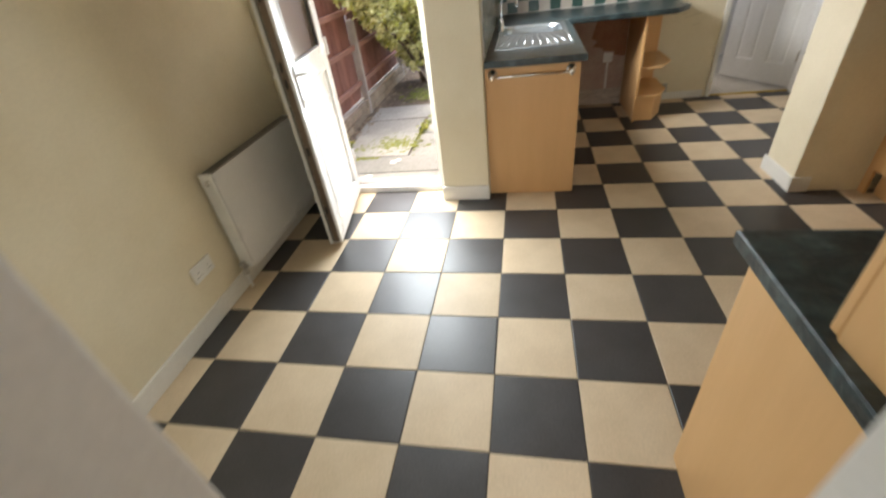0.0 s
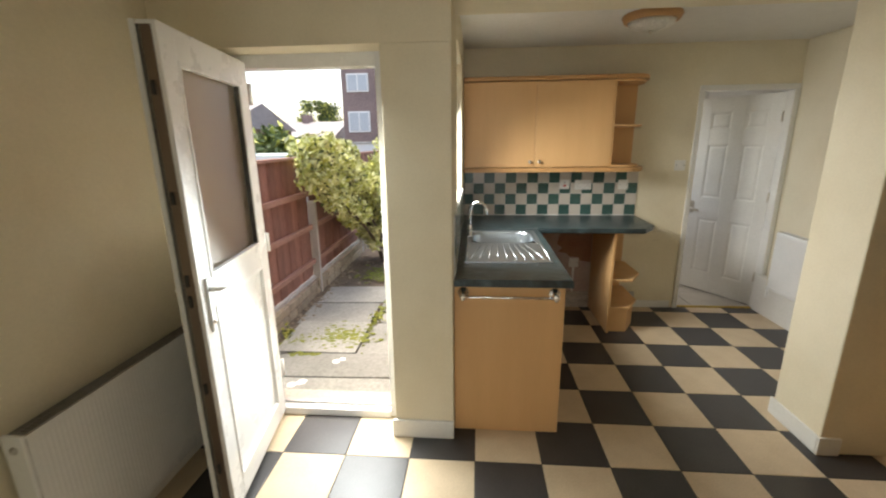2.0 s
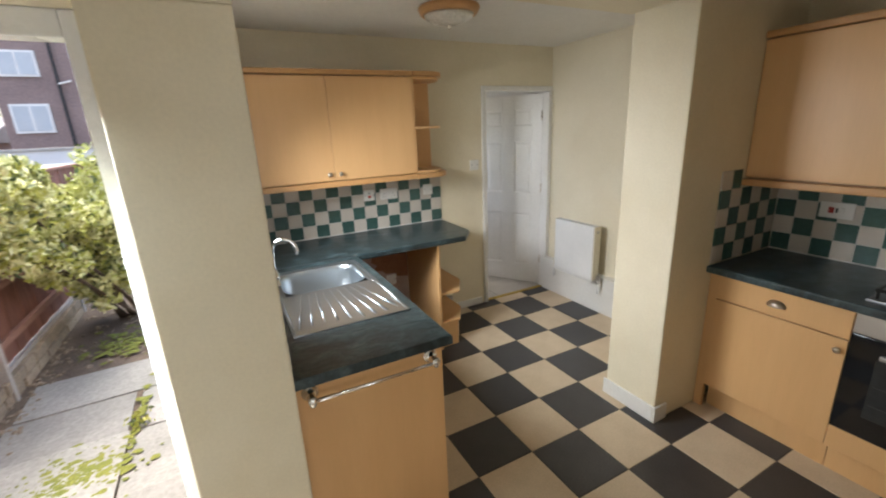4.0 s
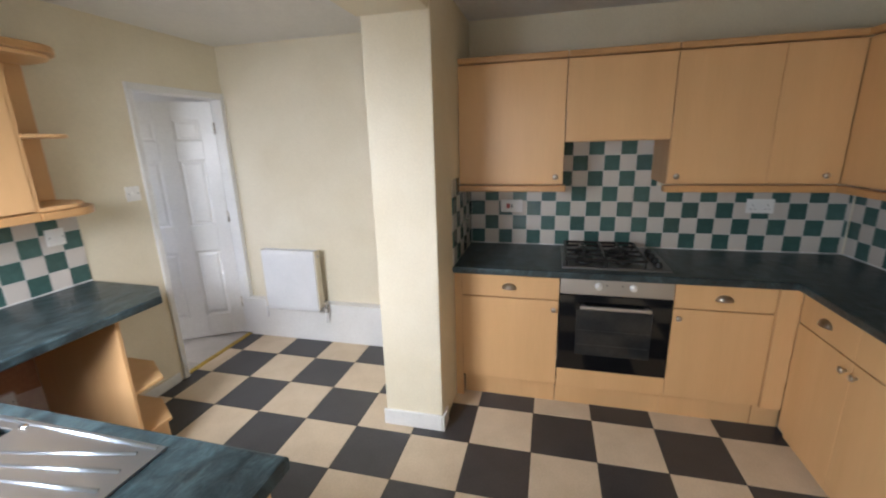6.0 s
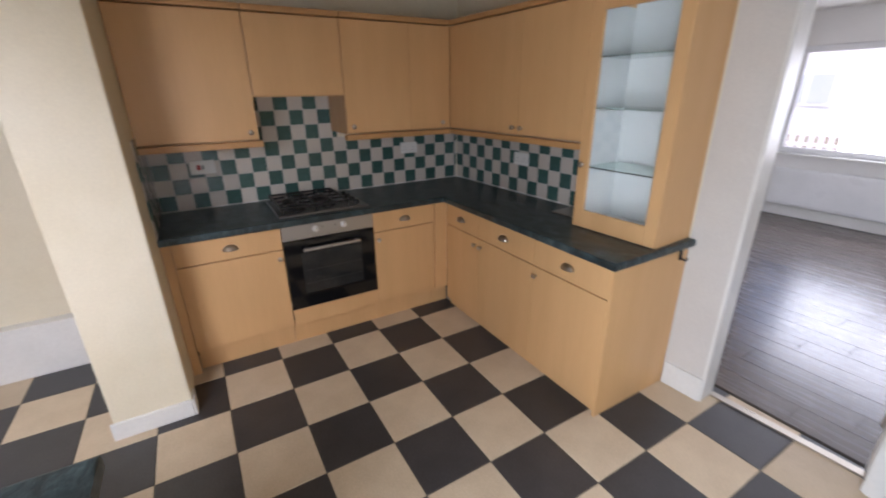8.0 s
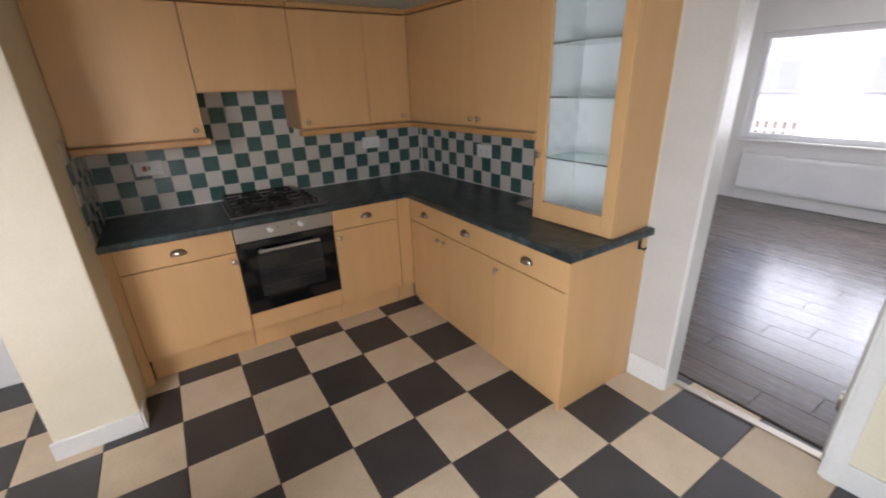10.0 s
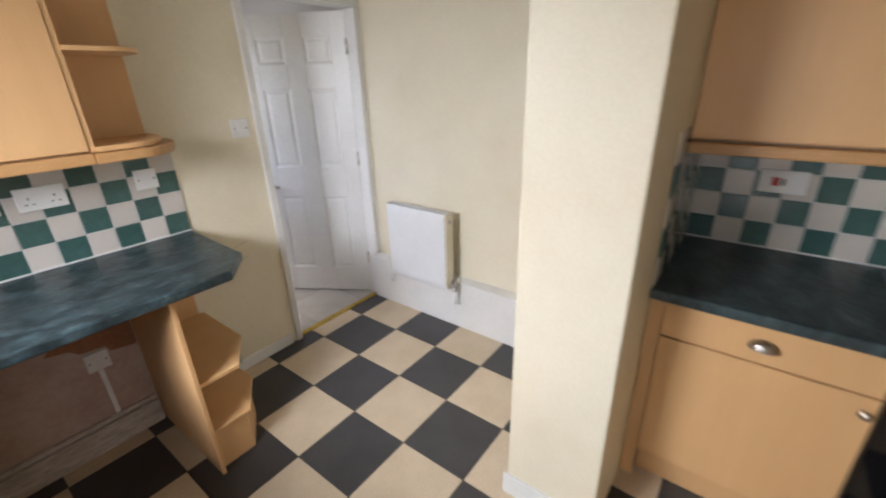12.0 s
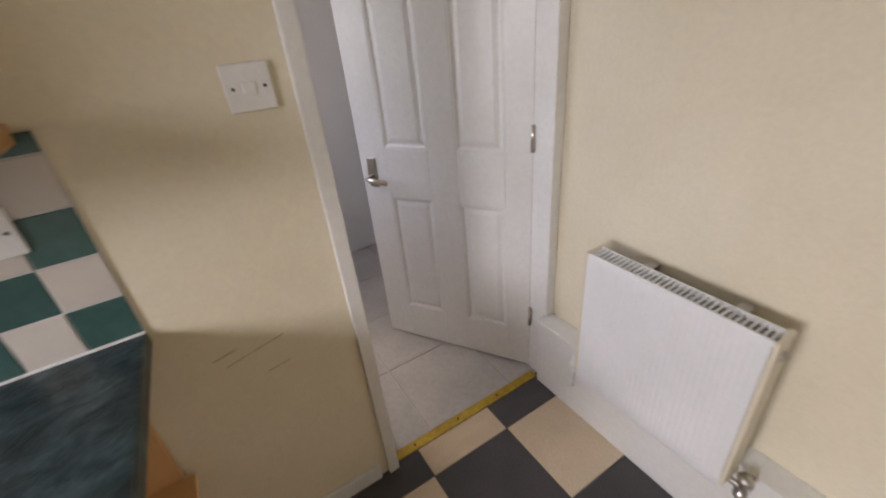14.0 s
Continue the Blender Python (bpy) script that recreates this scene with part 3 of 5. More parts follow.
for nm, x0, x1, z0, z1 in (("stile", 0, 0.10, Z0, Z1), ("stile", LW - 0.10, LW, Z0, Z1), ("top_rail", 0.10, LW - 0.10, 1.835, Z1), ("middle_rail", 0.10, LW - 0.10, 0.945, 1.065), ("bottom_rail", 0.10, LW - 0.10, Z0, 0.135)):
    part(nm, bx(x0, x1, -0.062, 0, z0, z1, 0.004), upvc, leaf, "", LEAF)
part("lower_panel", bx(0.10, LW - 0.10, -0.045, -0.014, 0.135, 0.945), upvc, leaf, "", LEAF)
g = part("pane", bx(0.10, LW - 0.10, -0.034, -0.026, 1.065, 1.835), frost_glass, leaf, "obscured glass pane", LEAF)
for x0, x1, z0, z1 in ((0.095, 0.113, 1.065, 1.835), (LW - 0.113, LW - 0.095, 1.065, 1.835), (0.10, LW - 0.10, 1.06, 1.078), (0.10, LW - 0.10, 1.822, 1.84),
                       (0.095, 0.110, 0.135, 0.945), (LW - 0.110, LW - 0.095, 0.135, 0.945), (0.10, LW - 0.10, 0.132, 0.147), (0.10, LW - 0.10, 0.933, 0.948)):
    part("glazing_bead", bx(x0, x1, -0.020, 0.004, z0, z1, 0.004), upvc, leaf, "", LEAF)
for x0, x1, z0, z1 in ((0.113, 0.118, 1.078, 1.822), (LW - 0.118, LW - 0.113, 1.078, 1.822), (LW - 0.114, LW - 0.110, 0.147, 0.933)):
    part("gasket", bx(x0, x1, -0.024, -0.002, z0, z1), upvc_dirt, leaf, "black rubber seal", LEAF)
lock = part("lock_strip", bx(LW, LW + 0.003, -0.050, -0.016, 0.04, 1.93), tarnish, leaf, "tarnished steel lock strip", LEAF)
for z in (0.25, 0.62, 0.98, 1.06, 1.36, 1.72):
    part("lock_bolt", bx(LW + 0.003, LW + 0.013, -0.042, -0.030, z, z + 0.045, 0.003), slot_dark, lock, "", LEAF)
part("edge_seal", bx(LW, LW + 0.004, -0.060, -0.052, 0.04, 1.93), upvc_dirt, leaf, "black rubber seal", LEAF)
part("edge_seal", bx(LW - 0.002, LW + 0.006, -0.080, -0.062, 0.03, 1.945, 0.003), upvc, leaf, "", LEAF)
for side in (1, -1):
    y = 0.0 if side == 1 else -0.062
    h = part("handle_plate", bx(LW - 0.066, LW - 0.036, min(y, y + side * 0.010), max(y, y + side * 0.010), 0.86, 1.075, 0.004), upvc, leaf, "white handle plate", LEAF)
    part("lever", tube([(LW - 0.05, y + side * 0.010, 1.03), (LW - 0.05, y + side * 0.045, 1.03), (LW - 0.07, y + side * 0.052, 1.03), (LW - 0.12, y + side * 0.052, 1.022), (LW - 0.165, y + side * 0.050, 1.026)], 0.0095, 10), upvc, h, "", LEAF, True)
    part("cylinder", tube([(LW - 0.05, y, 0.90), (LW - 0.05, y + side * 0.018, 0.90)], 0.009), pewter, h, "", LEAF, True)
for z in (0.25, 1.0, 1.75):
    part("hinge", tube([(-0.012, 0.004, z), (-0.012, 0.004, z + 0.10)], 0.010), upvc, leaf, "", LEAF, True)

# ---- left wall ----
radiator("radiator", pose(XL, 1.42, 0, 0, 0, -90), 0.885, 0.120, 0.703, "white ribbed panel radiator on the cream wall behind the open door", 1, 0.0, grille_dark)
sock = plate("wall_socket", pose(XL, 0.31, 0.30, 0, 0, -90), 0.146, 0.086, "scuffed white double socket low on the cream wall", "double")

# ---- sink run ----
SX = -0.55
sink_unit = thing("sink_cabinet", (-0.83, 2.2, 0), "beech laminate sink cabinet with a plain end panel", "cabinet")
part("end_panel", bx(XA + 0.003, SX, 1.575, 1.593, 0.0, 0.853, 0.002), beech, sink_unit)
part("body", bx(XA + 0.003, SX - 0.022, 1.593, 2.78, 0.12, 0.70), carcass, sink_unit)
part("plinth", bx(SX - 0.06, SX - 0.045, 1.593, 2.78, 0.0, 0.12), beech, sink_unit)
FS = pose(SX, 0, 0, 0, 0, -90)
for a, b, kx in ((-2.78, -2.19, -2.24), (-2.19, -1.595, -2.14)):
    front(sink_unit, "door", FS, a, b, 0.13, 0.69, (kx, 0.64))
front(sink_unit, "drawer_front", FS, -2.78, -1.595, 0.695, 0.852, None, False)

bmt = gridslab([XA + 0.002, -1.035, -0.60, -0.52], [1.535, 2.30, 2.665, 2.81], [(1, 1)], TOPE - 0.04, TOPE, 0.012)
cw = thing("corner_worktop", (-0.4, 2.9, TOPE - 0.04), "dark green marbled laminate worktop with clipped corner", "worktop")
part("sink_slab", bmt, worktop_m, cw)
part("corner_slab", prism([(XA + 0.002, 2.812), (0.305, 2.812), (0.428, 2.965), (0.44, YE - 0.002), (XA + 0.002, YE - 0.002)], TOPE - 0.04, TOPE, 0.010, 3), worktop_m, cw, "slab with a clipped corner")
part("joint_strip", bx(XA + 0.004, -0.522, 2.8095, 2.8125, TOPE - 0.03, TOPE + 0.0008), brushed, cw, "thin metal jointing strip")

sink = thing("sink", (-0.82, 2.3, TOPE), "stainless steel sink and ridged drainer set in the worktop", "sink")
part("rim", gridslab([-1.065, -1.03, -0.605, -0.565], [1.84, 2.305, 2.66, 2.715], [(1, 1)], TOPE, TOPE + 0.006, 0.004), sink_steel, sink)
bm = bmesh.new()
rings = [rounded_ring(bm, -1.032 + d, -0.603 - d, 2.303 + d, 2.662 - d, 0.09 - d * 0.4, z) for d, z in ((0, TOPE + 0.0065), (0.006, TOPE + 0.002), (0.010, TOPE - 0.02), (0.022, TOPE - 0.13), (0.05, TOPE - 0.155), (0.12, TOPE - 0.16))]
for q0, q1 in zip(rings, rings[1:]):
    for s in range(len(q0)):
        bm.faces.new((q0[s], q1[s], q1[(s + 1) % len(q0)], q0[(s + 1) % len(q0)]))
bm.faces.new(rings[-1])
part("bowl", bm, sink_steel, sink, "", None, True)
part("waste", lathe([(0.036, 0), (0.040, 0.004), (0.030, 0.005), (0.005, 0.003)], pose(-0.82, 2.48, TOPE - 0.158), 18), chrome, sink, "", None, True)
for k in range(9):
    xa, xb = -1.01 + k * 0.047, -1.035 + k * 0.054
    part("ridge", tube([(xa * 0.75 - 0.82 * 0.25, 2.27 - 0.012 * (k % 2), TOPE + 0.0055), (xb, 1.89 + 0.02 * math.sin(k * 0.8), TOPE + 0.0055)], 0.005, 8, None, [0.0035, 0.0058]), sink_steel, sink, "", None, True)
part("raised_edge", tube([(-0.577, 1.86, TOPE + 0.006), (-0.577, 2.69, TOPE + 0.006)], 0.005, 8), sink_steel, sink, "", None, True)
part("raised_edge", tube([(-1.055, 1.86, TOPE + 0.006), (-1.055, 2.69, TOPE + 0.006)], 0.005, 8), sink_steel, sink, "", None, True)
part("overflow", lathe([(0.012, 0), (0.014, 0.003), (0.004, 0.003)], pose(-0.585, 2.29, TOPE + 0.005), 12), chrome, sink, "", None, True)

tap = thing("tap", (-1.062, 2.50, TOPE + 0.006), "chrome swan-neck mixer tap behind the sink", "tap")
part("base", lathe([(0.026, 0), (0.026, 0.006), (0.020, 0.012), (0.019, 0.07), (0.014, 0.08), (0.012, 0.085)], pose(-1.048, 2.50, TOPE + 0.006), 18), chrome, tap, "", None, True)
arc = [(-1.048, 2.50, TOPE + 0.085), (-1.048, 2.50, TOPE + 0.15)] + [(-0.988 - 0.06 * math.cos(radians(a)), 2.50 - 0.02 * (a / 180), TOPE + 0.19 + 0.06 * math.sin(radians(a))) for a in range(0, 181, 20)] + [(-0.928, 2.478, TOPE + 0.165)]
part("spout", tube(arc, 0.0115, 12), chrome, tap, "", None, True)
part("lever", tube([(-1.048, 2.50, TOPE + 0.05), (-1.046, 2.455, TOPE + 0.058), (-1.040, 2.405, TOPE + 0.075)], 0.007, 10), chrome, tap, "", None, True)

rail = thing("towel_rail", (-0.835, 1.575, 0.805), "chrome towel rail on the cabinet end panel", "towel rail")
for x in (-1.065, -0.605):
    ro = part("rosette", lathe([(0.030, 0), (0.030, 0.005), (0.024, 0.010), (0.013, 0.014), (0.012, 0.040), (0.016, 0.046), (0.016, 0.062), (0.010, 0.068), (0.001, 0.069)], pose(x, 1.575, 0.812, 90), 20), chrome, rail, "", None, True)
    part("end_ball", lathe([(0.002, -0.014), (0.011, -0.009), (0.014, 0), (0.011, 0.009), (0.002, 0.014)], pose(x, 1.520, 0.800), 14), chrome, ro, "", None, True)
part("bar", tube([(-1.065, 1.522, 0.806), (-0.605, 1.522, 0.806)], 0.007, 12), chrome, rail, "", None, True)

# open end unit below the corner worktop
shelf_u = thing("end_shelf_unit", (0.2, 3.15, 0), "beech end shelf unit with two clipped shelves", "shelf unit")
part("side_panel", bx(0.085, 0.103, 2.85, YE - 0.004, 0, TOPE - 0.041, 0.002), beech, shelf_u)
part("back_panel", bx(0.103, 0.36, YE - 0.020, YE - 0.004, 0, TOPE - 0.041), beech, shelf_u)
outline = [(0.103, YE - 0.02), (0.385, YE - 0.02), (0.385, 3.06), (0.265, 2.865), (0.103, 2.865)]
for z in (0.445, 0.205):
    part("shelf", prism(outline, z, z + 0.018, 0.003), beech, shelf_u)
inner = [(0.103, YE - 0.02), (0.365, YE - 0.02), (0.365, 3.07), (0.255, 2.885), (0.103, 2.885)]
part("kick_panel", prism(inner, 0.0, 0.205), beech, shelf_u)

# bare wall under the worktop
struct("bare_plaster_patch", bx(XA + 0.05, 0.083, YE - 0.006, YE - 0.001, 0.12, 0.83), plaster, "bare brown plaster left under the worktop", "plaster patch")
bm = bx(XA + 0.05, 0.08, YE - 0.034, YE - 0.006, 0.0, 0.125, 0.005)
box(bm, XA + 0.05, 0.08, YE - 0.020, YE - 0.006, 0.127, 0.150, 0.004)
struct("baseboard_worn", bm, old_wood, "worn bare timber skirting board", "skirting board")
outline = [(0.082, 0.825), (-0.19, 0.825), (-0.24, 0.62), (-0.19, 0.585), (-0.225, 0.545), (-0.15, 0.53), (-0.12, 0.50), (-0.03, 0.49), (-0.02, 0.46), (0.082, 0.445)]
struct("old_paint_patch", prism(outline, 0, 0.0015), old_paint, "ragged patch of old red-brown paint under the worktop", "paint patch", pose(0, YE - 0.006, 0, 90, 0, 0))
t = plate("flex_outlet", on_back(-0.075, 0.44, YE - 0.006), 0.086, 0.086, "white flex outlet plate on the bare plaster", "blank")
part("conduit", bx(-0.085, -0.067, YE - 0.018, YE - 0.006, 0.152, 0.395, 0.002), plastic_white, t)
bb = thing("metal_back_box", (0.47, YE - 0.014, 0.15), "bare metal wiring box by the skirting", "wiring box")
part("box", bx(0.445, 0.505, YE - 0.032, YE, 0.075, 0.155, 0.002), brushed, bb)
part("screw", lathe([(0.006, 0), (0.006, 0.003), (0.001, 0.003)], pose(0.475, YE - 0.032, 0.115, 90), 10), slot_dark, bb)


# ---- wall cabinets over the corner worktop ----
FB = pose(0, YE - 0.31, 0, 0, 0, 180)
wc = thing("wall_cabinet", (-0.5, YE - 0.15, 1.34), "beech double wall cabinet over the splashback", "wall cabinet", "wall cabinets")
part("body", bx(XA + 0.003, 0.085, YE - 0.289, YE - 0.002, 1.347, 2.027), carcass, wc)
front(wc, "door", FB, -0.085, 0.523, 1.352, 2.025, (0.485, 1.395))
front(wc, "door", FB, 0.523, 1.110, 1.352, 2.025, (0.561, 1.395))
part("bottom_rail", bx(XA + 0.003, 0.09, YE - 0.325, YE - 0.285, 1.308, 1.346, 0.006), beech_edge, wc)
part("cornice", bx(XA + 0.003, 0.09, YE - 0.325, YE - 0.002, 2.030, 2.063, 0.008), beech_edge, wc)
es = thing("open_end_cabinet", (0.2, YE - 0.15, 1.34), "beech open end shelves with curved fronts", "wall cabinet", "wall cabinets")
part("side_panel", bx(0.0855, 0.103, YE - 0.305, YE - 0.002, 1.347, 2.027, 0.001), beech, es)
part("back_panel", bx(0.103, 0.36, YE - 0.014, YE - 0.002, 1.347, 2.027), beech, es)


def curved(x0, x1, yb, yf, n=10):
    return [(x0, yb), (x0, yf)] + [(x0 + (x1 - x0) * (0.45 + 0.55 * math.sin(math.pi / 2 * k / n)), yf + (yb - yf) * 0.75 * (1 - math.cos(math.pi / 2 * k / n))) for k in range(n + 1)] + [(x1, yb)]


for z, h in ((1.346, 0.018), (1.668, 0.016), (2.011, 0.017)):
    part("shelf", prism(curved(0.103, 0.375, YE - 0.014, YE - 0.31), z, z + h, 0.003), beech, es)
part("cornice", prism(curved(0.0905, 0.40, YE - 0.002, YE - 0.335), 2.030, 2.063, 0.006), beech_edge, es)
part("bottom_rail", prism(curved(0.0905, 0.415, YE - 0.002, YE - 0.335), 1.308, 1.344, 0.006), beech_edge, es)

plate("fused_switch", on_back(-0.205, 1.180, YE - 0.009), 0.086, 0.086, "white fused switch with a red rocker", "red", "splashback plates")
plate("double_socket", on_back(-0.04, 1.175, YE - 0.009), 0.146, 0.086, "white double socket on checked tiles", "double", "splashback plates")
plate("blank_plate", on_back(0.312, 1.175, YE - 0.009), 0.086, 0.086, "white blanking plate on checked tiles", "blank", "splashback plates")
plate("light_switch", on_back(0.787, 1.340), 0.09, 0.09, "white cord-style wall switch on cream paint", "switch")

lampc = thing("ceiling_lamp", (0.11, 2.60, HC), "flush ceiling lamp, frosted glass bowl in wooden ring", "ceiling lamp")
part("ring", lathe([(0.10, 0), (0.175, 0), (0.18, -0.012), (0.165, -0.040), (0.145, -0.045), (0.13, -0.02)], pose(0.11, 2.60, HC - 0.004), 36), beech_edge, lampc, "brown wooden ring", None, True)
part("shade", lathe([(0.145, -0.04), (0.135, -0.060), (0.10, -0.080), (0.05, -0.092), (0.005, -0.095)], pose(0.11, 2.60, HC - 0.004), 32), lamp_glass, lampc, "frosted glass bowl", None, True)
part("finial", lathe([(0.004, -0.093), (0.011, -0.098), (0.009, -0.112), (0.001, -0.116)], pose(0.11, 2.60, HC - 0.004), 12), pewter, lampc, "", None, True)

# ---- inner door to the lobby ----
d2 = tagged(finish("door_2", bx(0.873, 0.912, YE - 0.016, YE + 0.11, 0, 1.955, 0.004), gloss_white), "white painted inner door frame", "door frame", "", "structure")
part("frame_jamb", bx(1.626, XRE - 0.002, YE - 0.016, YE + 0.11, 0.345, 1.955, 0.004), gloss_white, d2)
part("frame_jamb", bx(1.626, XRE - 0.002, YE, YE + 0.11, 0.0, 0.344, 0.002), gloss_white, d2)
part("frame_head", bx(0.873, XRE - 0.002, YE - 0.016, YE + 0.11, 1.957, 2.0, 0.004), gloss_white, d2)
part("door_stop", bx(0.912, 0.924, YE + 0.05, YE + 0.07, 0, 1.955, 0.002), gloss_white, d2)
strip = part("threshold_strip", bx(0.914, 1.611, YE + 0.008, YE + 0.048, -0.004, 0.006, 0.003), brass, d2, "worn yellow brass threshold strip")
for x in (1.0, 1.2, 1.4):
    part("screw", lathe([(0.005, 0), (0.005, 0.0012), (0.001, 0.0012)], pose(x, YE + 0.028, 0.006), 10), slot_dark, strip)
PL = pose(1.624, YE + 0.075, 0, 0, 0, 122)
pd = thing("panel_door", (PL @ Vector((0.36, 0, 0.01))), "white six-panel inner door standing ajar", "door")
PW, PH = 0.735, 1.945


def moulded_panel(x0, x1, z0, z1, y, s):
    """A sunk moulding round a raised field; s is the side to which the face looks."""
    bm = bmesh.new()
    rings = []
    for inset, depth in ((0.0, 0.0005), (0.007, 0.0015), (0.015, 0.0065), (0.022, 0.0068), (0.038, 0.0022), (0.044, 0.0020)):
        rings.append([bm.verts.new((x, y - s * depth, z)) for x, z in ((x0 + inset, z0 + inset), (x1 - inset, z0 + inset), (x1 - inset, z1 - inset), (x0 + inset, z1 - inset))])
    for q0, q1 in zip(rings, rings[1:]):
        for k in range(4):
            bm.faces.new((q0[k], q0[(k + 1) % 4], q1[(k + 1) % 4], q1[k]))
    bm.faces.new(rings[-1])
    bmesh.ops.recalc_face_normals(bm, faces=bm.faces)
    return bm


cols = ((0.10, 0.29), (0.41, 0.605))
rws = ((0.20, 0.775), (0.985, 1.51), (1.65, 1.815))
part("core", bx(0.0, PW, -0.028, -0.012, 0.012, PH), gloss_white, pd, "", PL)
for x0, x1 in ((0, 0.10), (0.29, 0.41), (0.605, PW)):
    for y0, y1 in ((-0.012, 0.0), (-0.040, -0.028)):
        part("stile", bx(x0, x1, y0, y1, 0.012, PH, 0.003), gloss_white, pd, "", PL)
for c0, c1 in cols:
    for z0, z1 in ((0.012, 0.20), (0.775, 0.985), (1.51, 1.65), (1.815, PH)):
        for y0, y1 in ((-0.012, 0.0), (-0.040, -0.028)):
            part("rail", bx(c0, c1, y0, y1, z0, z1, 0.002), gloss_white, pd, "", PL)
    for z0, z1 in rws:
        for face, s in ((0.0, 1), (-0.040, -1)):
            part("panel", moulded_panel(c0, c1, z0, z1, face, s), gloss_white, pd, "", PL)
for side in (1, -1):
    y = 0 if side == 1 else -0.04
    hp = part("handle_plate", bx(PW - 0.075, PW - 0.035, min(y, y + side * 0.006), max(y, y + side * 0.006), 0.815, 0.940, 0.002), pewter, pd, "metal handle plate", PL)
    part("lever", tube([(PW - 0.055, y, 0.862), (PW - 0.055, y + side * 0.05, 0.862), (PW - 0.075, y + side * 0.055, 0.862), (PW - 0.150, y + side * 0.05, 0.852)], 0.009, 10), pewter, hp, "", PL, True)
for z in (0.25, 1.0, 1.70):
    part("hinge", tube([(0.0, 0.006, z), (0.0, 0.006, z + 0.09)], 0.007, 8), pewter, pd, "", PL, True)

# old scuffs in the paint beside the inner door
for x, z, L, wd, tilt in ((0.62, 0.735, 0.15, 0.004, 12), (0.555, 0.755, 0.06, 0.005, 11), (0.66, 0.66, 0.06, 0.003, 8)):
    struct("scuff_mark", bx(-L / 2, L / 2, -0.0006, 0.0004, -wd / 2, wd / 2), scuff, "faint brown scuff in cream wall paint", "scuff mark", pose(x, YE, z, 0, -tilt, 0))

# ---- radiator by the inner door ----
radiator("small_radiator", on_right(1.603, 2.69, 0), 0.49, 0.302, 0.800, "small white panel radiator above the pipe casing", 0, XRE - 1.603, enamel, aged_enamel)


# ---- cooker wall: base units ----
FX = 1.09


def base_right(name, y0, y1, label, knob_y):
    c = thing(name, (1.35, (y0 + y1) / 2, 0), label, "cabinet", "base cabinets")
    part("body", bx(FX + 0.021, XR - 0.003, y0 + 0.001, y1 - 0.001, 0.15, TOP - 0.042), carcass, c)
    f = on_right(FX, 0, 0)
    front(c, "door", f, y0, y1, 0.158, 0.695, (knob_y, 0.645))
    front(c, "drawer_front", f, y0, y1, 0.700, TOP - 0.046, None, True)
    part("plinth", bx(1.155, 1.170, y0 + 0.001, y1 - 0.001, 0, 0.15), beech, c)
    return c


base_right("base_cabinet", 0.878, 1.445, "beech base cabinet with drawer, beside the stub wall", 0.905)
fil = thing("filler_panel", (1.13, 1.47, 0), "beech filler panel beside the stub wall", "filler panel")
part("panel", bx(FX + 0.012, FX + 0.030, 1.447, YN - 0.001, 0.0, TOP - 0.042), beech, fil)
base_right("base_cabinet", -0.190, 0.283, "beech base cabinet with drawer, beside the oven", 0.255)
post = thing("corner_post", (1.08, -0.24, 0), "beech corner post between base units", "corner post")
part("post", bx(1.0765, FX + 0.06, -0.2905, -0.193, 0.155, TOP - 0.042, 0.003), beech, post)
part("plinth", bx(1.155, 1.170, -0.325, -0.193, 0, 0.15), beech, post)

oven = thing("oven", (1.3, 0.58, 0.15), "built-in steel oven with black glass door", "oven")
OF = on_right(FX - 0.004, 0.58, 0)
part("body", bx(-0.288, 0.288, -0.50, -0.022, 0.30, TOP - 0.045), slot_dark, oven, "", OF)
part("control_panel", bx(-0.294, 0.294, -0.022, 0, 0.745, TOP - 0.043, 0.002), brushed, oven, "brushed steel control panel", OF)
for x in (0.09, -0.09):
    part("control_knob", lathe([(0.020, 0), (0.020, 0.006), (0.016, 0.010), (0.015, 0.026), (0.012, 0.029), (0.001, 0.029)], OF @ pose(x, 0, 0.800, -90), 20), plastic_white, oven, "pale round control knob", None, True)
for x in (0.045, -0.035):
    part("indicator", lathe([(0.004, 0), (0.004, 0.002), (0.001, 0.002)], OF @ pose(x, 0, 0.806, -90), 8), slot_dark, oven)
od = part("oven_door", bx(-0.294, 0.294, -0.022, 0.004, 0.275, 0.742, 0.003), black_glass, oven, "black glass oven door", OF)
part("window", bx(-0.20, 0.20, 0.004, 0.0048, 0.375, 0.655), oven_window, od, "smoked glass window", OF)
for z in (0.44, 0.53):
    part("rack", bx(-0.19, 0.19, 0.0048, 0.0051, z, z + 0.003), black_iron, od, "", OF)
part("handle_bar", bx(-0.185, 0.185, 0.030, 0.044, 0.672, 0.692, 0.005), brushed, od, "flat steel handle", OF)
for x in (-0.165, 0.165):
    part("handle_post", bx(x - 0.01, x + 0.01, 0.004, 0.032, 0.676, 0.688, 0.002), brushed, od, "", OF)
part("lower_panel", bx(-0.294, 0.294, -0.019, 0.003, 0.158, 0.272, 0.003), beech, oven, "beech panel under the oven", OF)
part("plinth", bx(-0.296, 0.296, -0.086, -0.070, 0, 0.15), beech, oven, "", OF)

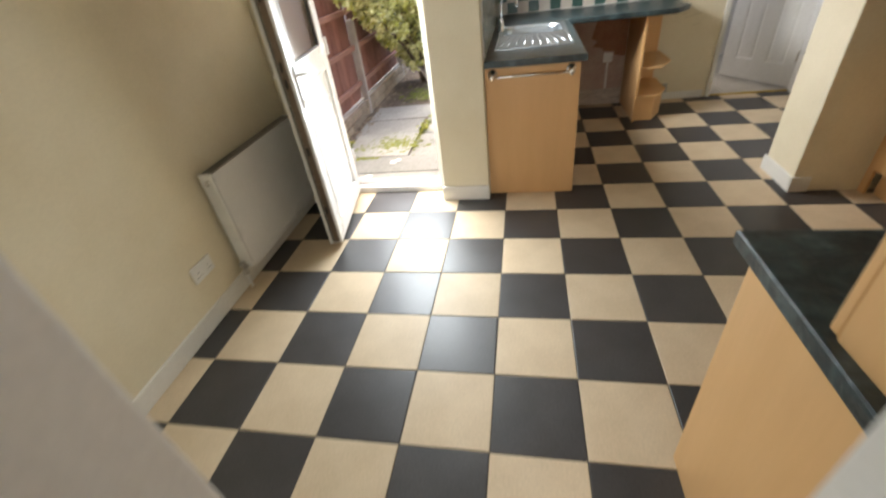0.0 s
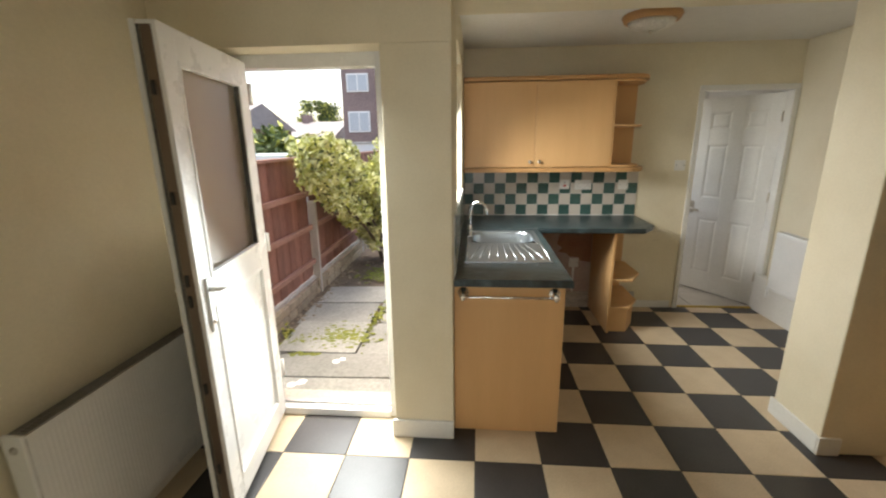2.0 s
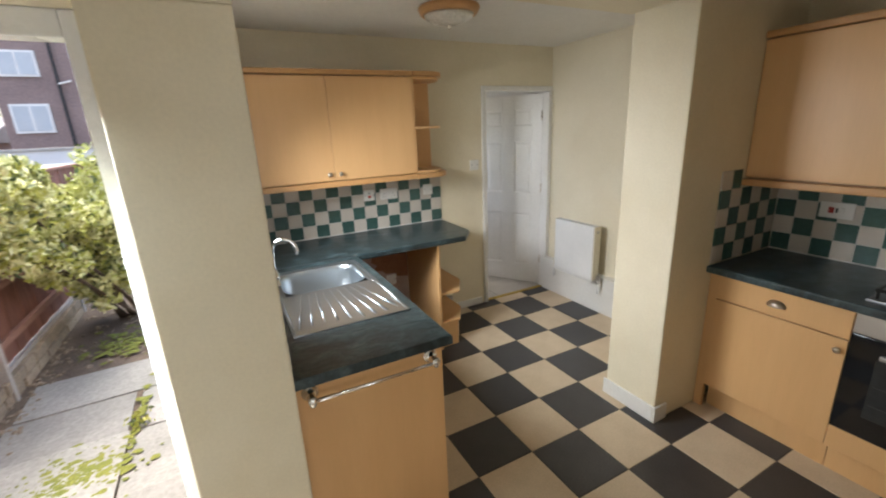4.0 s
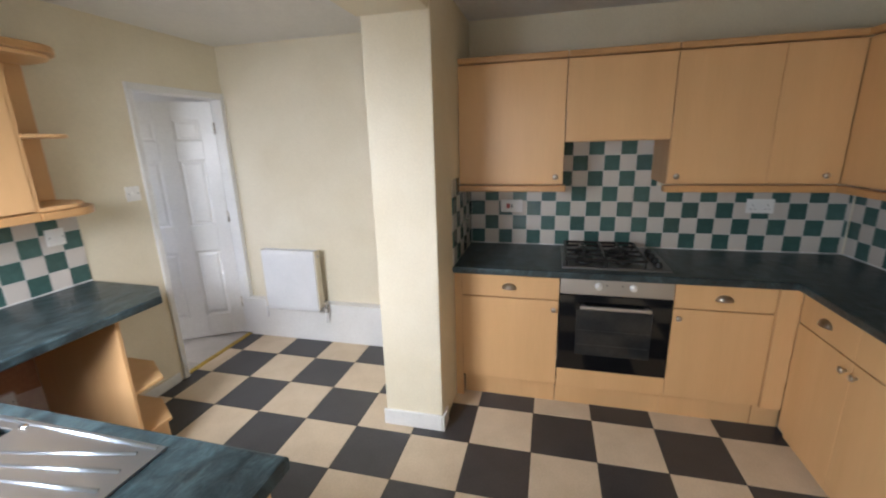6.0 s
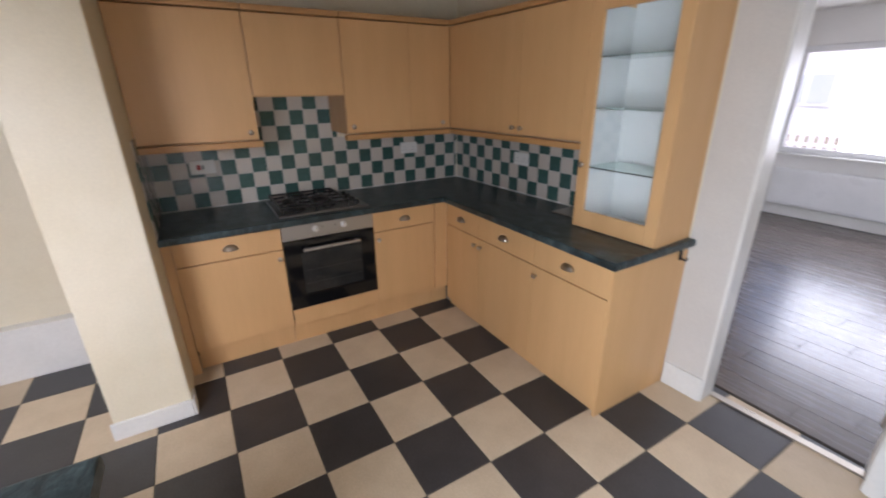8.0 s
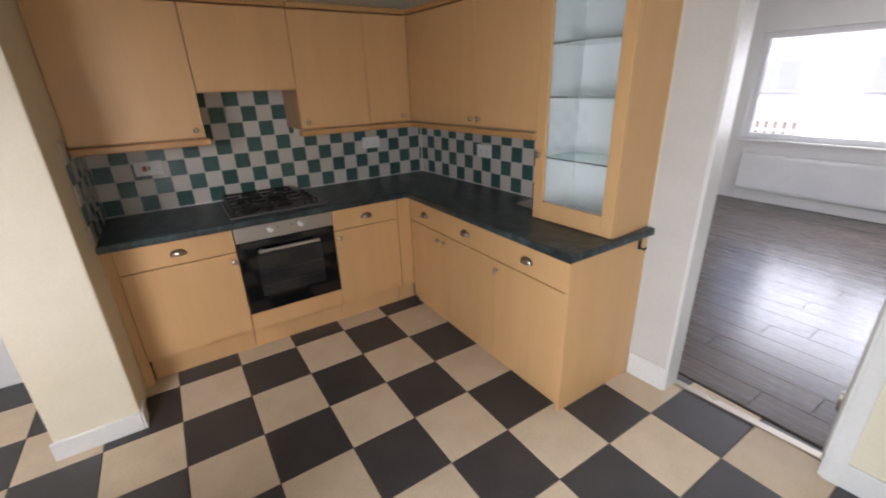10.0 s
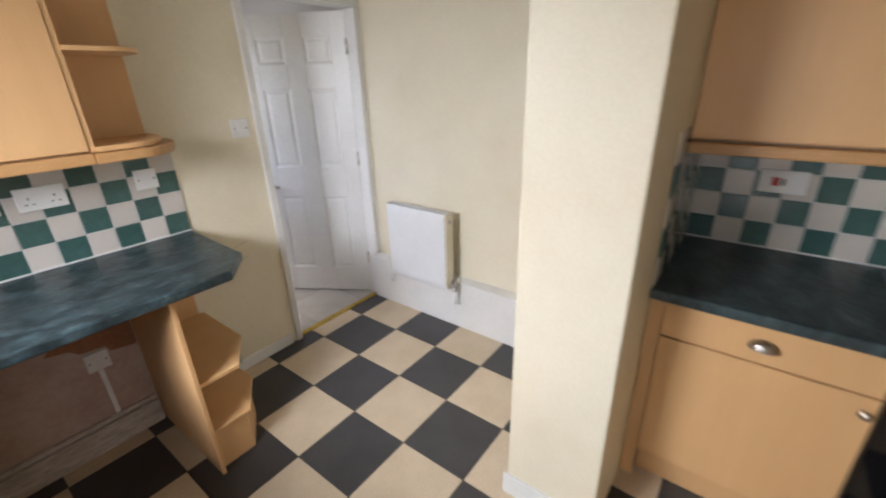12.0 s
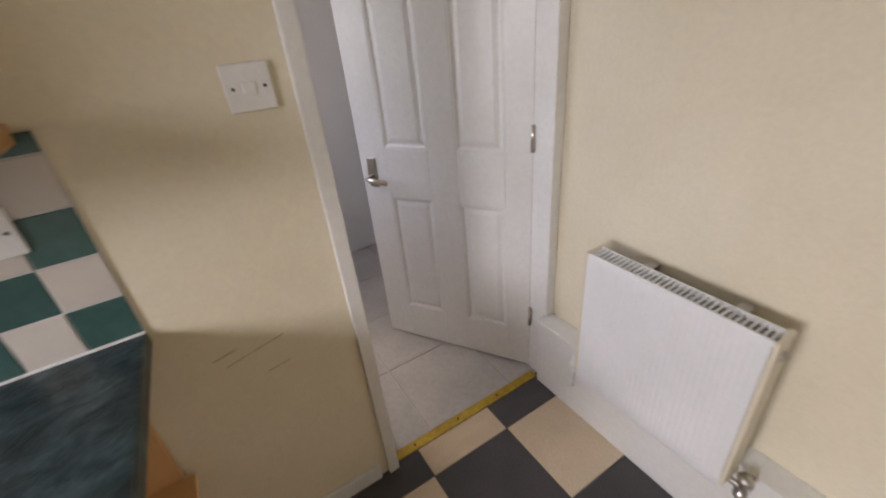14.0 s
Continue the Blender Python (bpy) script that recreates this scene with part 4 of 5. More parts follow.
# hob
hob = thing("gas_hob", (1.35, 0.58, TOP), "four-burner steel gas hob with black grates", "hob")
part("tray", gridslab([1.12, 1.60], [0.295, 0.868], [], TOP, TOP + 0.012, 0.006), hob_steel, hob)
for bxx, byy, r in ((1.24, 0.74, 0.045), (1.45, 0.74, 0.036), (1.24, 0.53, 0.036), (1.45, 0.53, 0.050)):
    bu = part("burner", lathe([(r + 0.012, 0), (r + 0.010, 0.010), (r, 0.012), (r, 0.022), (r - 0.004, 0.026), (0.002, 0.027)], pose(bxx, byy, TOP + 0.012), 20), black_iron, hob, "black burner cap", None, True)
for y0, y1 in ((0.635, 0.845), (0.425, 0.630)):
    bm = bmesh.new()
    z = TOP + 0.052
    for a, b in (((1.135, y0), (1.555, y0)), ((1.135, y1), (1.555, y1)), ((1.135, y0), (1.135, y1)), ((1.555, y0), (1.555, y1)), ((1.345, y0), (1.345, y1))):
        tube([(*a, z), (*b, z)], 0.0085, 6, bm)
    for cx in (1.24, 1.45):
        cy = (y0 + y1) / 2
        for dx, dy in ((1, 0), (-1, 0), (0, 1), (0, -1)):
            tube([(cx + dx * 0.022, cy + dy * 0.022, z + 0.004), (cx + dx * 0.105, cy + dy * 0.102, z)], 0.0078, 6, bm)
    for cx in (1.14, 1.55):
        for cy in (y0 + 0.004, y1 - 0.004):
            tube([(cx, cy, TOP + 0.012), (cx, cy, z)], 0.006, 6, bm)
    part("pan_grate", bm, black_iron, hob, "black cast iron pan grate")
for k in range(4):
    part("hob_knob", lathe([(0.020, 0), (0.020, 0.008), (0.016, 0.022), (0.014, 0.026), (0.001, 0.027)], pose(1.19 + k * 0.095, 0.352, TOP + 0.012), 16), black_iron, hob, "black hob knob", None, True)

# ---- lounge wall: base units ----
FY = -0.29
for x0, x1, kx, lab in ((0.667, 1.075, 0.70, "beech corner base cabinet with drawer"), (0.130, 0.667, 0.634, "beech base cabinet with drawer"), (-0.372, 0.130, 0.105, "beech end base cabinet with drawer")):
    c = thing("base_cabinet", ((x0 + x1) / 2, -0.5, 0), lab, "cabinet", "base cabinets")
    yb = -0.76 - (1.67 - x0) * 0.0524 + 0.03
    part("body", bx(x0 + 0.001, x1 - 0.001, yb, FY - 0.021, 0.15, TOP - 0.042), carcass, c)
    f = pose(0, FY, 0)
    front(c, "door", f, x0, x1, 0.06, 0.672, (kx, 0.62))
    front(c, "drawer_front", f, x0, x1, 0.676, TOP - 0.046, None, True)
    part("plinth", bx(x0 + 0.001, x1 - 0.001, -0.340, -0.322, 0, 0.058), beech, c)
ep = thing("unit_gable", (-0.38, -0.58, 0), "beech end panel of the base units", "end panel")
part("panel", prism([(-0.391, FY), (-0.373, FY), (-0.373, -0.860), (-0.391, -0.862)], 0, TOP - 0.042, 0.002), beech, ep)
hook = thing("hook", (-0.40, -0.70, 0.80), "small dark metal hook under the worktop end", "hook")
part("bracket", bx(-0.402, -0.391, -0.80, -0.785, 0.78, 0.842, 0.002), black_iron, hook)
part("peg", tube([(-0.40, -0.792, 0.79), (-0.425, -0.792, 0.785), (-0.432, -0.792, 0.80)], 0.005, 8), black_iron, hook, "", None, True)

bm = prism([(XR - 0.002, YN - 0.002), (1.05, YN - 0.002), (1.05, -0.25), (-0.42, -0.25), (-0.42, -0.866), (XR - 0.002, -0.756)], TOP - 0.04, TOP, 0.010, 3)
tagged(finish("worktop", bm, worktop_m), "dark green marbled laminate worktop along two walls", "worktop")
tray = thing("steel_tray", (0.2, -0.76, TOP), "flat grey metal tray lying on the worktop", "tray")
part("plate", bx(-1.550, -1.315, 0.02, 0.21, TOP, TOP + 0.006, 0.002), brushed, tray, "", SK)


# ---- cooker wall: wall cabinets ----
FW = on_right(1.29, 0, 0)


def wall_right_cab(y0, y1, z0, label, doors, knob_z=1.385):
    c = thing("wall_cabinet", (1.45, (y0 + y1) / 2, z0), label, "wall cabinet", "wall cabinets")
    part("body", bx(1.311, XR - 0.003, y0 + 0.001, y1 - 0.001, z0, 2.02), carcass, c)
    for a, b, k in doors:
        front(c, "door", FW, a, b, z0 + 0.006, 2.018, (k, knob_z) if k is not None else None)
    part("cornice", bx(1.275, XR - 0.003, y0 + 0.001, y1 - 0.001, 2.023, 2.056, 0.008), beech_edge, c)
    return c


c = wall_right_cab(0.880, YN - 0.001, 1.338, "beech wall cabinet beside the stub wall", ((0.882, YN - 0.002, 0.925),))
part("bottom_rail", bx(1.262, 1.32, 0.865, YN - 0.001, 1.300, 1.336, 0.007), beech_edge, c)
c = wall_right_cab(0.338, 0.879, 1.578, "beech extractor housing over the hob", ((0.338, 0.879, None),))
c = wall_right_cab(-0.456, 0.337, 1.338, "beech wall cabinet with two doors by the corner", ((-0.135, 0.335, 0.295), (-0.456, -0.135, -0.385)))
part("bottom_rail", bx(1.262, 1.32, -0.455, 0.352, 1.300, 1.336, 0.007), beech_edge, c)


# ---- lounge wall: wall cabinet and glazed cabinet ----
FK = SK @ pose(-0.077, 0.322, 0)
c = thing("wall_cabinet", (0.8, -0.6, 1.338), "beech double wall cabinet on the lounge wall", "wall cabinet", "wall cabinets")
part("body", bx(-1.565, -0.02, 0.002, 0.301, 1.338, 2.02), carcass, c, "", SK)
front(c, "door", FK, -1.010, -0.2885, 1.344, 2.018, (-0.975, 1.385))
front(c, "door", FK, -1.488, -1.010, 1.344, 2.018, (-1.045, 1.385))
part("cornice", bx(-1.565, -0.365, 0.002, 0.337, 2.0235, 2.055, 0.008), beech_edge, c, "", SK)
part("bottom_rail", bx(-1.565, -0.362, 0.297, 0.347, 1.301, 1.335, 0.007), beech_edge, c, "", SK)

dc = thing("display_cabinet", (-0.15, -0.7, TOP), "tall beech display cabinet with glass door on the worktop", "display cabinet")
U0, U1 = -2.052, -1.567
part("side_panel", bx(U0, U0 + 0.018, 0.002, 0.300, TOP, 2.02), beech, dc, "", SK)
part("side_panel", bx(U1 - 0.018, U1, 0.002, 0.300, TOP, 2.02), beech, dc, "", SK)
part("inner_panel", bx(U0 + 0.018, U0 + 0.021, 0.016, 0.298, TOP + 0.02, 1.98), cab_white, dc, "", SK)
part("inner_panel", bx(U1 - 0.021, U1 - 0.018, 0.016, 0.298, TOP + 0.02, 1.98), cab_white, dc, "", SK)
part("back_panel", bx(U0 + 0.018, U1 - 0.018, 0.002, 0.014, TOP, 2.02), cab_white, dc, "white back panel", SK)
part("bottom_panel", bx(U0 + 0.018, U1 - 0.018, 0.014, 0.300, TOP, TOP + 0.02), cab_white, dc, "", SK)
part("top_panel", bx(U0 + 0.018, U1 - 0.018, 0.014, 0.300, 2.0, 2.02), cab_white, dc, "", SK)
part("cornice", bx(U0 - 0.012, U1, 0.002, 0.335, 2.023, 2.056, 0.008), beech_edge, dc, "", SK)
gd = part("glass_door", bx(U0, U0 + 0.062, 0.302, 0.322, TOP + 0.004, 2.018, 0.003), beech, dc, "beech framed glass door", SK)
part("door_stile", bx(U1 - 0.062, U1, 0.302, 0.322, TOP + 0.004, 2.018, 0.003), beech, gd, "", SK)
part("door_rail", bx(U0 + 0.062, U1 - 0.062, 0.302, 0.322, TOP + 0.004, 0.985, 0.003), beech, gd, "", SK)
part("door_rail", bx(U0 + 0.062, U1 - 0.062, 0.302, 0.322, 1.945, 2.018, 0.003), beech, gd, "", SK)
g = part("pane", bx(U0 + 0.062, U1 - 0.062, 0.310, 0.314, 0.985, 1.945), pane_glass, gd, "clear glass pane", SK)
g.visible_shadow = False
knob(gd, SK @ pose(U1 - 0.03, 0.322, 1.23))
for z in (1.208, 1.505, 1.745):
    part("glass_shelf", bx(U0 + 0.022, U1 - 0.022, 0.016, 0.280, z, z + 0.006), shelf_glass, dc, "green-edged glass shelf", SK)

plate("cooker_switch", on_right(XR - 0.009, 1.205, 1.155), 0.146, 0.086, "white cooker switch with a red rocker", "cooker", "splashback plates")
plate("double_socket", on_right(XR - 0.009, -0.285, 1.170), 0.146, 0.086, "white double socket on checked tiles", "double", "splashback plates")
plate("double_socket", SK @ pose(-0.82, 0.009, 1.135), 0.146, 0.086, "white double socket on checked tiles", "double", "splashback plates")

# ---- opening to the lounge: lining and door ----
d3 = tagged(finish("door_3", bx(-2.288, -2.270, -0.125, 0.006, 0, 2.03, 0.003), gloss_white, None, "", SK), "white painted lining of the lounge opening", "door frame", "", "structure")
part("frame_jamb", bx(-2.970, -2.938, -0.125, 0.006, 0, 2.03, 0.003), gloss_white, d3, "", SK)
part("frame_head", bx(-2.938, -2.288, -0.125, 0.006, 1.99, 2.03, 0.003), gloss_white, d3, "", SK)
part("architrave", bx(-3.010, -2.951, 0.0, 0.016, 0, 2.08, 0.004), gloss_white, d3, "", SK)
part("threshold_strip", bx(-2.938, -2.288, -0.135, -0.090, -0.004, 0.008, 0.003), pewter, d3, "aluminium threshold strip", SK)
LD = SK @ pose(-2.920, -0.130, 0, 0, 0, -98)
ld = thing("lounge_door", (LD @ Vector((0.35, 0, 0.01))), "white flush door opened into the lounge", "door")
part("panel", bx(0, 0.70, -0.035, 0, 0.012, 1.98, 0.003), gloss_white, ld, "", LD)
for side in (1, -1):
    y = 0 if side == 1 else -0.035
    hp = part("handle_plate", bx(0.61, 0.65, min(y, y + side * 0.006), max(y, y + side * 0.006), 0.94, 1.08, 0.002), pewter, ld, "metal handle plate", LD)
    part("lever", tube([(0.63, y, 1.03), (0.63, y + side * 0.05, 1.03), (0.61, y + side * 0.055, 1.03), (0.53, y + side * 0.05, 1.02)], 0.009, 10), pewter, hp, "", LD, True)
for z in (0.25, 1.7):
    part("hinge", tube([(0.0, 0.006, z), (0.0, 0.006, z + 0.09)], 0.007, 8), pewter, ld, "", LD, True)
radiator("lounge_radiator", pose(1.05, -5.36, 0, 0, 0, 0) @ pose(-1.65, 0, 0), 1.6, 0.16, 0.62, "long white panel radiator under the lounge window", 0)

# window over the sink
w2 = tagged(finish("window_sink", bx(XA - 0.26, XA - 0.20, 2.0, 2.75, 1.22, 1.28, 0.005), upvc), "white plastic window over the sink", "window", "", "structure")
for y0, y1, z0, z1 in ((2.0, 2.75, 2.04, 2.10), (2.0, 2.05, 1.28, 2.04), (2.70, 2.75, 1.28, 2.04)):
    part("window_frame", bx(XA - 0.26, XA - 0.20, y0, y1, z0, z1, 0.005), upvc, w2)
part("window_sill", bx(XA - 0.20, XA + 0.012, 1.98, 2.77, 1.196, 1.219, 0.005), gloss_white, w2)
p = part("pane", bx(XA - 0.235, XA - 0.231, 2.05, 2.70, 1.28, 2.04), pane_glass, w2)
p.visible_shadow = False

# ---- yard ----
GZ = -0.12
bm = bmesh.new()
vs = [bm.verts.new((x, y, GZ - 0.045)) for x, y in ((-400, -400), (400, -400), (400, 400), (-400, 400))]
bm.faces.new(vs)
struct("ground", bm, soil, "bare soil and grit of the yards", "ground")
struct("outer_wall", bx(XA - 0.31, XA - 0.281, YT + 0.002, YE + 0.11, GZ - 0.1, 2.45), surface("orange_brick", (0.42, 0.19, 0.11), (0.33, 0.14, 0.085), 0.85, 0, 4, 18, (1, 1, 3), relief=0.5, depth=0.004, fine_amount=0.3), "orange brick outer wall of the extension", "wall")

pave = struct("pavement", bx(-2.86, -1.44, 1.90, 6.3, GZ - 0.044, GZ - 0.02), soil, "uneven concrete slab path with mossy joints", "pavement")
PV = pose(-1.97, 1.92, 0, 0, 0, 1.5)
rnd = random.Random(5)
for y0, y1, left, cut in ((0.0, 0.32, -0.66, 0.5), (0.32, 0.68, -0.68, 0.5), (0.68, 1.30, -0.70, 0.0), (1.30, 1.84, -0.74, 0.0), (1.84, 2.38, -0.72, 0.5)):
    for x0, x1 in ((left, cut), (cut, 0.52)):
        if x1 - x0 < 0.1:
            continue
        me = bx(x0 + 0.008, x1 - 0.008, y0 + 0.007, y1 - 0.007, GZ - 0.04, GZ + rnd.uniform(-0.006, 0.006), 0.006)
        part("slab", me, slab_m, pave, "", PV @ pose(0, 0, 0, rnd.uniform(-0.4, 0.4), rnd.uniform(-0.4, 0.4), rnd.uniform(-0.6, 0.6)))


def patch(cx, cy, rx, ry, z, n=26, seed=1, bm=None):
    r = random.Random(seed)
    bm = bm or bmesh.new()
    c = bm.verts.new((cx, cy, z + 0.006))
    ring = []
    for k in range(n):
        a = 2 * math.pi * k / n
        q = 0.75 + 0.45 * r.random()
        ring.append(bm.verts.new((cx + rx * q * math.cos(a), cy + ry * q * math.sin(a), z)))
    for k in range(n):
        bm.faces.new((c, ring[k], ring[(k + 1) % n]))
    return bm


def moss_field(spots, seed):
    """Scattered cushions, dense in the middle of each spot (x, y, half width, half depth, count)."""
    r = random.Random(seed)
    bm = bmesh.new()
    for cx, cy, rx, ry, n in spots:
        for k in range(n):
            x, y = cx + rx * max(-1.6, min(1.6, r.gauss(0, 0.55))), cy + ry * max(-1.6, min(1.6, r.gauss(0, 0.55)))
            q = r.uniform(0.006, 0.030)
            patch(x, y, q * r.uniform(0.8, 1.6), q, GZ + 0.004 + r.uniform(0, 0.004), 9, r.randrange(9999), bm)
    return bm


tagged(finish("moss_patch", moss_field(((-2.24, 2.90, 0.27, 0.19, 330), (-2.58, 2.78, 0.10, 0.14, 70), (-2.42, 2.57, 0.12, 0.03, 20)), 3), moss), "patchy yellow-green moss on the paving", "moss", "", "stuff")
tagged(finish("moss_patch", moss_field(((-2.2, 4.75, 0.30, 0.30, 200), (-1.97, 3.3, 0.02, 0.4, 40)), 4), moss), "thin moss beyond the slabs", "moss", "", "stuff")
crack = [(-2.60, 2.545), (-2.545, 2.575), (-2.50, 2.60), (-2.475, 2.72), (-2.45, 2.81), (-2.425, 2.90), (-2.375, 3.02), (-2.345, 3.12)]
bm = bmesh.new()
rows = [[bm.verts.new((x + d, y - d * 0.4, GZ + 0.0095)) for d in (-w, w)] for (x, y), w in zip(crack, (0.006, 0.012, 0.010, 0.008, 0.012, 0.011, 0.007, 0.003))]
for q0, q1 in zip(rows, rows[1:]):
    bm.faces.new((q0[0], q0[1], q1[1], q1[0]))
part("crack", bm, slot_dark, pave, "dark open crack across a slab")
r = random.Random(12)
bm = bmesh.new()
for cx, cy in ((-2.10, 2.46), (-2.06, 2.50), (-2.32, 2.12), (-2.26, 2.16), (-2.38, 2.06)):
    patch(cx, cy, r.uniform(0.02, 0.05), r.uniform(0.02, 0.05), GZ + 0.005, 11, r.randrange(999), bm)
part("paint_splash", bm, gloss_white, pave, "pale splashes on a slab")
bm = bmesh.new()
for k in range(170):
    x, y, q = -2.76 + r.gauss(0, 0.05), 2.3 + 2.9 * r.random(), r.uniform(0.008, 0.026)
    lathe([(q * 0.6, -q * 0.3), (q, 0), (q * 0.55, q * 0.4)], pose(x, y, GZ - 0.015, r.uniform(-20, 20), r.uniform(-20, 20), r.uniform(0, 90)), 5, bm)
for k in range(160):
    x, y, q = -2.25 + r.gauss(0, 0.28), 4.4 + 1.4 * r.random(), r.uniform(0.008, 0.030)
    lathe([(q * 0.6, -q * 0.3), (q, 0), (q * 0.55, q * 0.4)], pose(x, y, GZ - 0.016, r.uniform(-20, 20), r.uniform(-20, 20), r.uniform(0, 90)), 5, bm)
tagged(finish("rubble", bm, stone), "loose grit and stones along the fence foot", "gravel", "", "stuff")


def leaves(bm, pts, size, r, mats=3):
    for p in pts:
        d = Vector((r.gauss(0, 1), r.gauss(0, 1), r.gauss(0.4, 0.7))).normalized()
        a = d.orthogonal().normalized()
        a.rotate(Matrix.Rotation(r.uniform(0, 6.28), 3, d))
        b = d.cross(a)
        s = size * r.uniform(0.6, 1.3)
        p = Vector(p)
        v = [bm.verts.new(q) for q in (p - a * s, p + b * s * 0.45 + d * s * 0.15, p + a * s, p - b * s * 0.45 + d * s * 0.15)]
        f = bm.faces.new(v)
        f.material_index = r.choice((0, 0, 1, 1, 1, 0, 1, 1, 1, 2)) if mats == 3 else r.choice((0, 0, 0, 1))


def clump_points(r, clumps, n):
    out = []
    for _ in range(n):
        cx, cy, cz, rad = r.choice(clumps)
        d = Vector((r.gauss(0, 1), r.gauss(0, 1), r.gauss(0, 1))).normalized() * rad * (r.random() ** 0.4)
        out.append((cx + d.x, cy + d.y, cz + d.z * 0.9))
    return out


r = random.Random(9)
bush = thing("shrub", (-2.45, 5.5, GZ), "yellow-green variegated shrub spilling over the fence", "shrub")
clumps = []
for k in range(95):
    y = 3.62 + 2.10 * r.random()
    low = 1.25 - 0.53 * (y - 3.2)
    z = low + 0.10 + (1.44 - low) * r.random()
    clumps.append((-2.66 + 0.17 * (y - 3.3) * r.random() + r.gauss(0, 0.04), y, z, r.uniform(0.10, 0.19)))
for k in range(26):
    clumps.append((-3.02 + r.gauss(0, 0.12), 4.35 + 1.3 * r.random(), r.uniform(1.30, 1.50), r.uniform(0.12, 0.2)))
for k in range(16):
    clumps.append((-2.45 + 0.25 * r.random(), 5.2 + 0.5 * r.random(), r.uniform(0.15, 1.40), r.uniform(0.14, 0.2)))
for k in range(34):
    clumps.append((-2.50 + 0.42 * r.random(), 5.0 + 0.7 * r.random(), r.uniform(0.22, 1.25), r.uniform(0.10, 0.17)))
clumps += [(-2.66, 4.3, 1.56, 0.09), (-2.66, 4.3, 1.64, 0.05)]
bm = bmesh.new()
leaves(bm, clump_points(r, clumps, 23000), 0.036, r)
o = part("crown", bm, leaf_a, bush)
o.data.materials.append(leaf_b)
o.data.materials.append(leaf_c)
for k in range(9):
    cx, cy, cz, _ = clumps[k * 3]
    part("stem", tube([(-2.42 + 0.03 * k, 5.55, GZ - 0.04), ((cx - 2.30) / 2, (cy + 5.55) / 2, max(0.1, cz * 0.5)), (cx, cy, cz)], 0.012, 6, None, [0.018, 0.012, 0.005]), bark, bush)
for k, (x, y) in enumerate(((-1.955, 3.25), (-2.70, 2.9))):
    w = thing("weed", (x, y, GZ), "small green weed in a paving joint", "weed", "weeds")
    bm = bmesh.new()
    leaves(bm, [(x + r.gauss(0, 0.03), y + r.gauss(0, 0.03), GZ + 0.01 + abs(r.gauss(0, 0.035))) for _ in range(60)], 0.022, r, 2)
    o = part("foliage", bm, leaf_a, w)
    o.data.materials.append(leaf_c)

# fence with concrete posts on a low stone edging
FXX = -2.90
edging = struct("low_stone_edging", bx(FXX - 0.10, FXX + 0.03, 1.95, 12.0, GZ - 0.04, 0.06), concrete, "low stone edging under the fence", "garden wall")
for row in range(2):
    y = 1.97 + 0.12 * row
    while y < 7.5:
        L = r.uniform(0.20, 0.34)
        part("stone", bx(FXX + 0.028, FXX + 0.075 + r.uniform(-0.01, 0.01), y, y + L - 0.012, GZ - 0.03 + row * 0.095, GZ + 0.055 + row * 0.095, 0.010), stone, edging)
        y += L
for i in range(5):
    y0 = 2.28 + i * 1.86 - 0.0
    f = thing("timber_fence", (FXX, y0 + 0.9, 0.06), "red-brown stained timber fence panel", "fence panel", "fence panels")
    for k in range(13):
        ya = y0 + k * 0.138
        part("board", bx(FXX - 0.012 + 0.006 * (k % 2), FXX + 0.0 + 0.006 * (k % 2), ya, ya + 0.146, 0.07, 1.40, 0.002), fence_red, f)
    for z in (0.22, 0.62, 1.00):
        part("rail", bx(FXX + 0.008, FXX + 0.045, y0, y0 + 1.80, z, z + 0.055, 0.004), fence_rail, f, "weathered paler rail")
    part("capping", bx(FXX - 0.03, FXX + 0.035, y0, y0 + 1.80, 1.40, 1.43, 0.004), fence_rail, f, "weathered capping")
    q = thing("fence_post", (FXX + 0.03, y0 - 0.03, GZ), "pale concrete fence post", "fence post", "fence posts")
    part("post", bx(FXX + 0.0, FXX + 0.085, y0 - 0.055, y0 - 0.005, GZ - 0.04, 0.92 if i == 1 else 1.15, 0.006), concrete, q)
    part("weathered_cap", prism([(FXX + 0.005, y0 - 0.05), (FXX + 0.08, y0 - 0.05), (FXX + 0.08, y0 - 0.01), (FXX + 0.005, y0 - 0.01)], 0.92 if i == 1 else 1.15, 0.94 if i == 1 else 1.17, 0.006), concrete, q)

# neighbouring plots beyond the fence
shed = thing("shed", (-4.6, 8.6, GZ), "neighbour's low shed with pale green felt roof", "shed")
part("wall", bx(-6.2, -3.3, 7.4, 9.8, GZ - 0.04, 1.22), concrete, shed)
part("roof", bx(-6.35, -3.15, 7.25, 9.95, 1.22, 1.36, 0.02), shed_roof, shed)
part("fascia", bx(-6.36, -3.14, 7.22, 7.25, 1.18, 1.34), gloss_white, shed)
wallw = thing("garden_wall", (-4.5, 14, GZ), "long pale rendered garden wall", "garden wall")
part("wall", bx(-9.0, 1.0, 14.0, 14.2, GZ - 0.04, 1.55), white_wall, wallw)
part("coping", bx(-9.05, 1.05, 13.96, 14.24, 1.55, 1.62, 0.01), concrete, wallw)

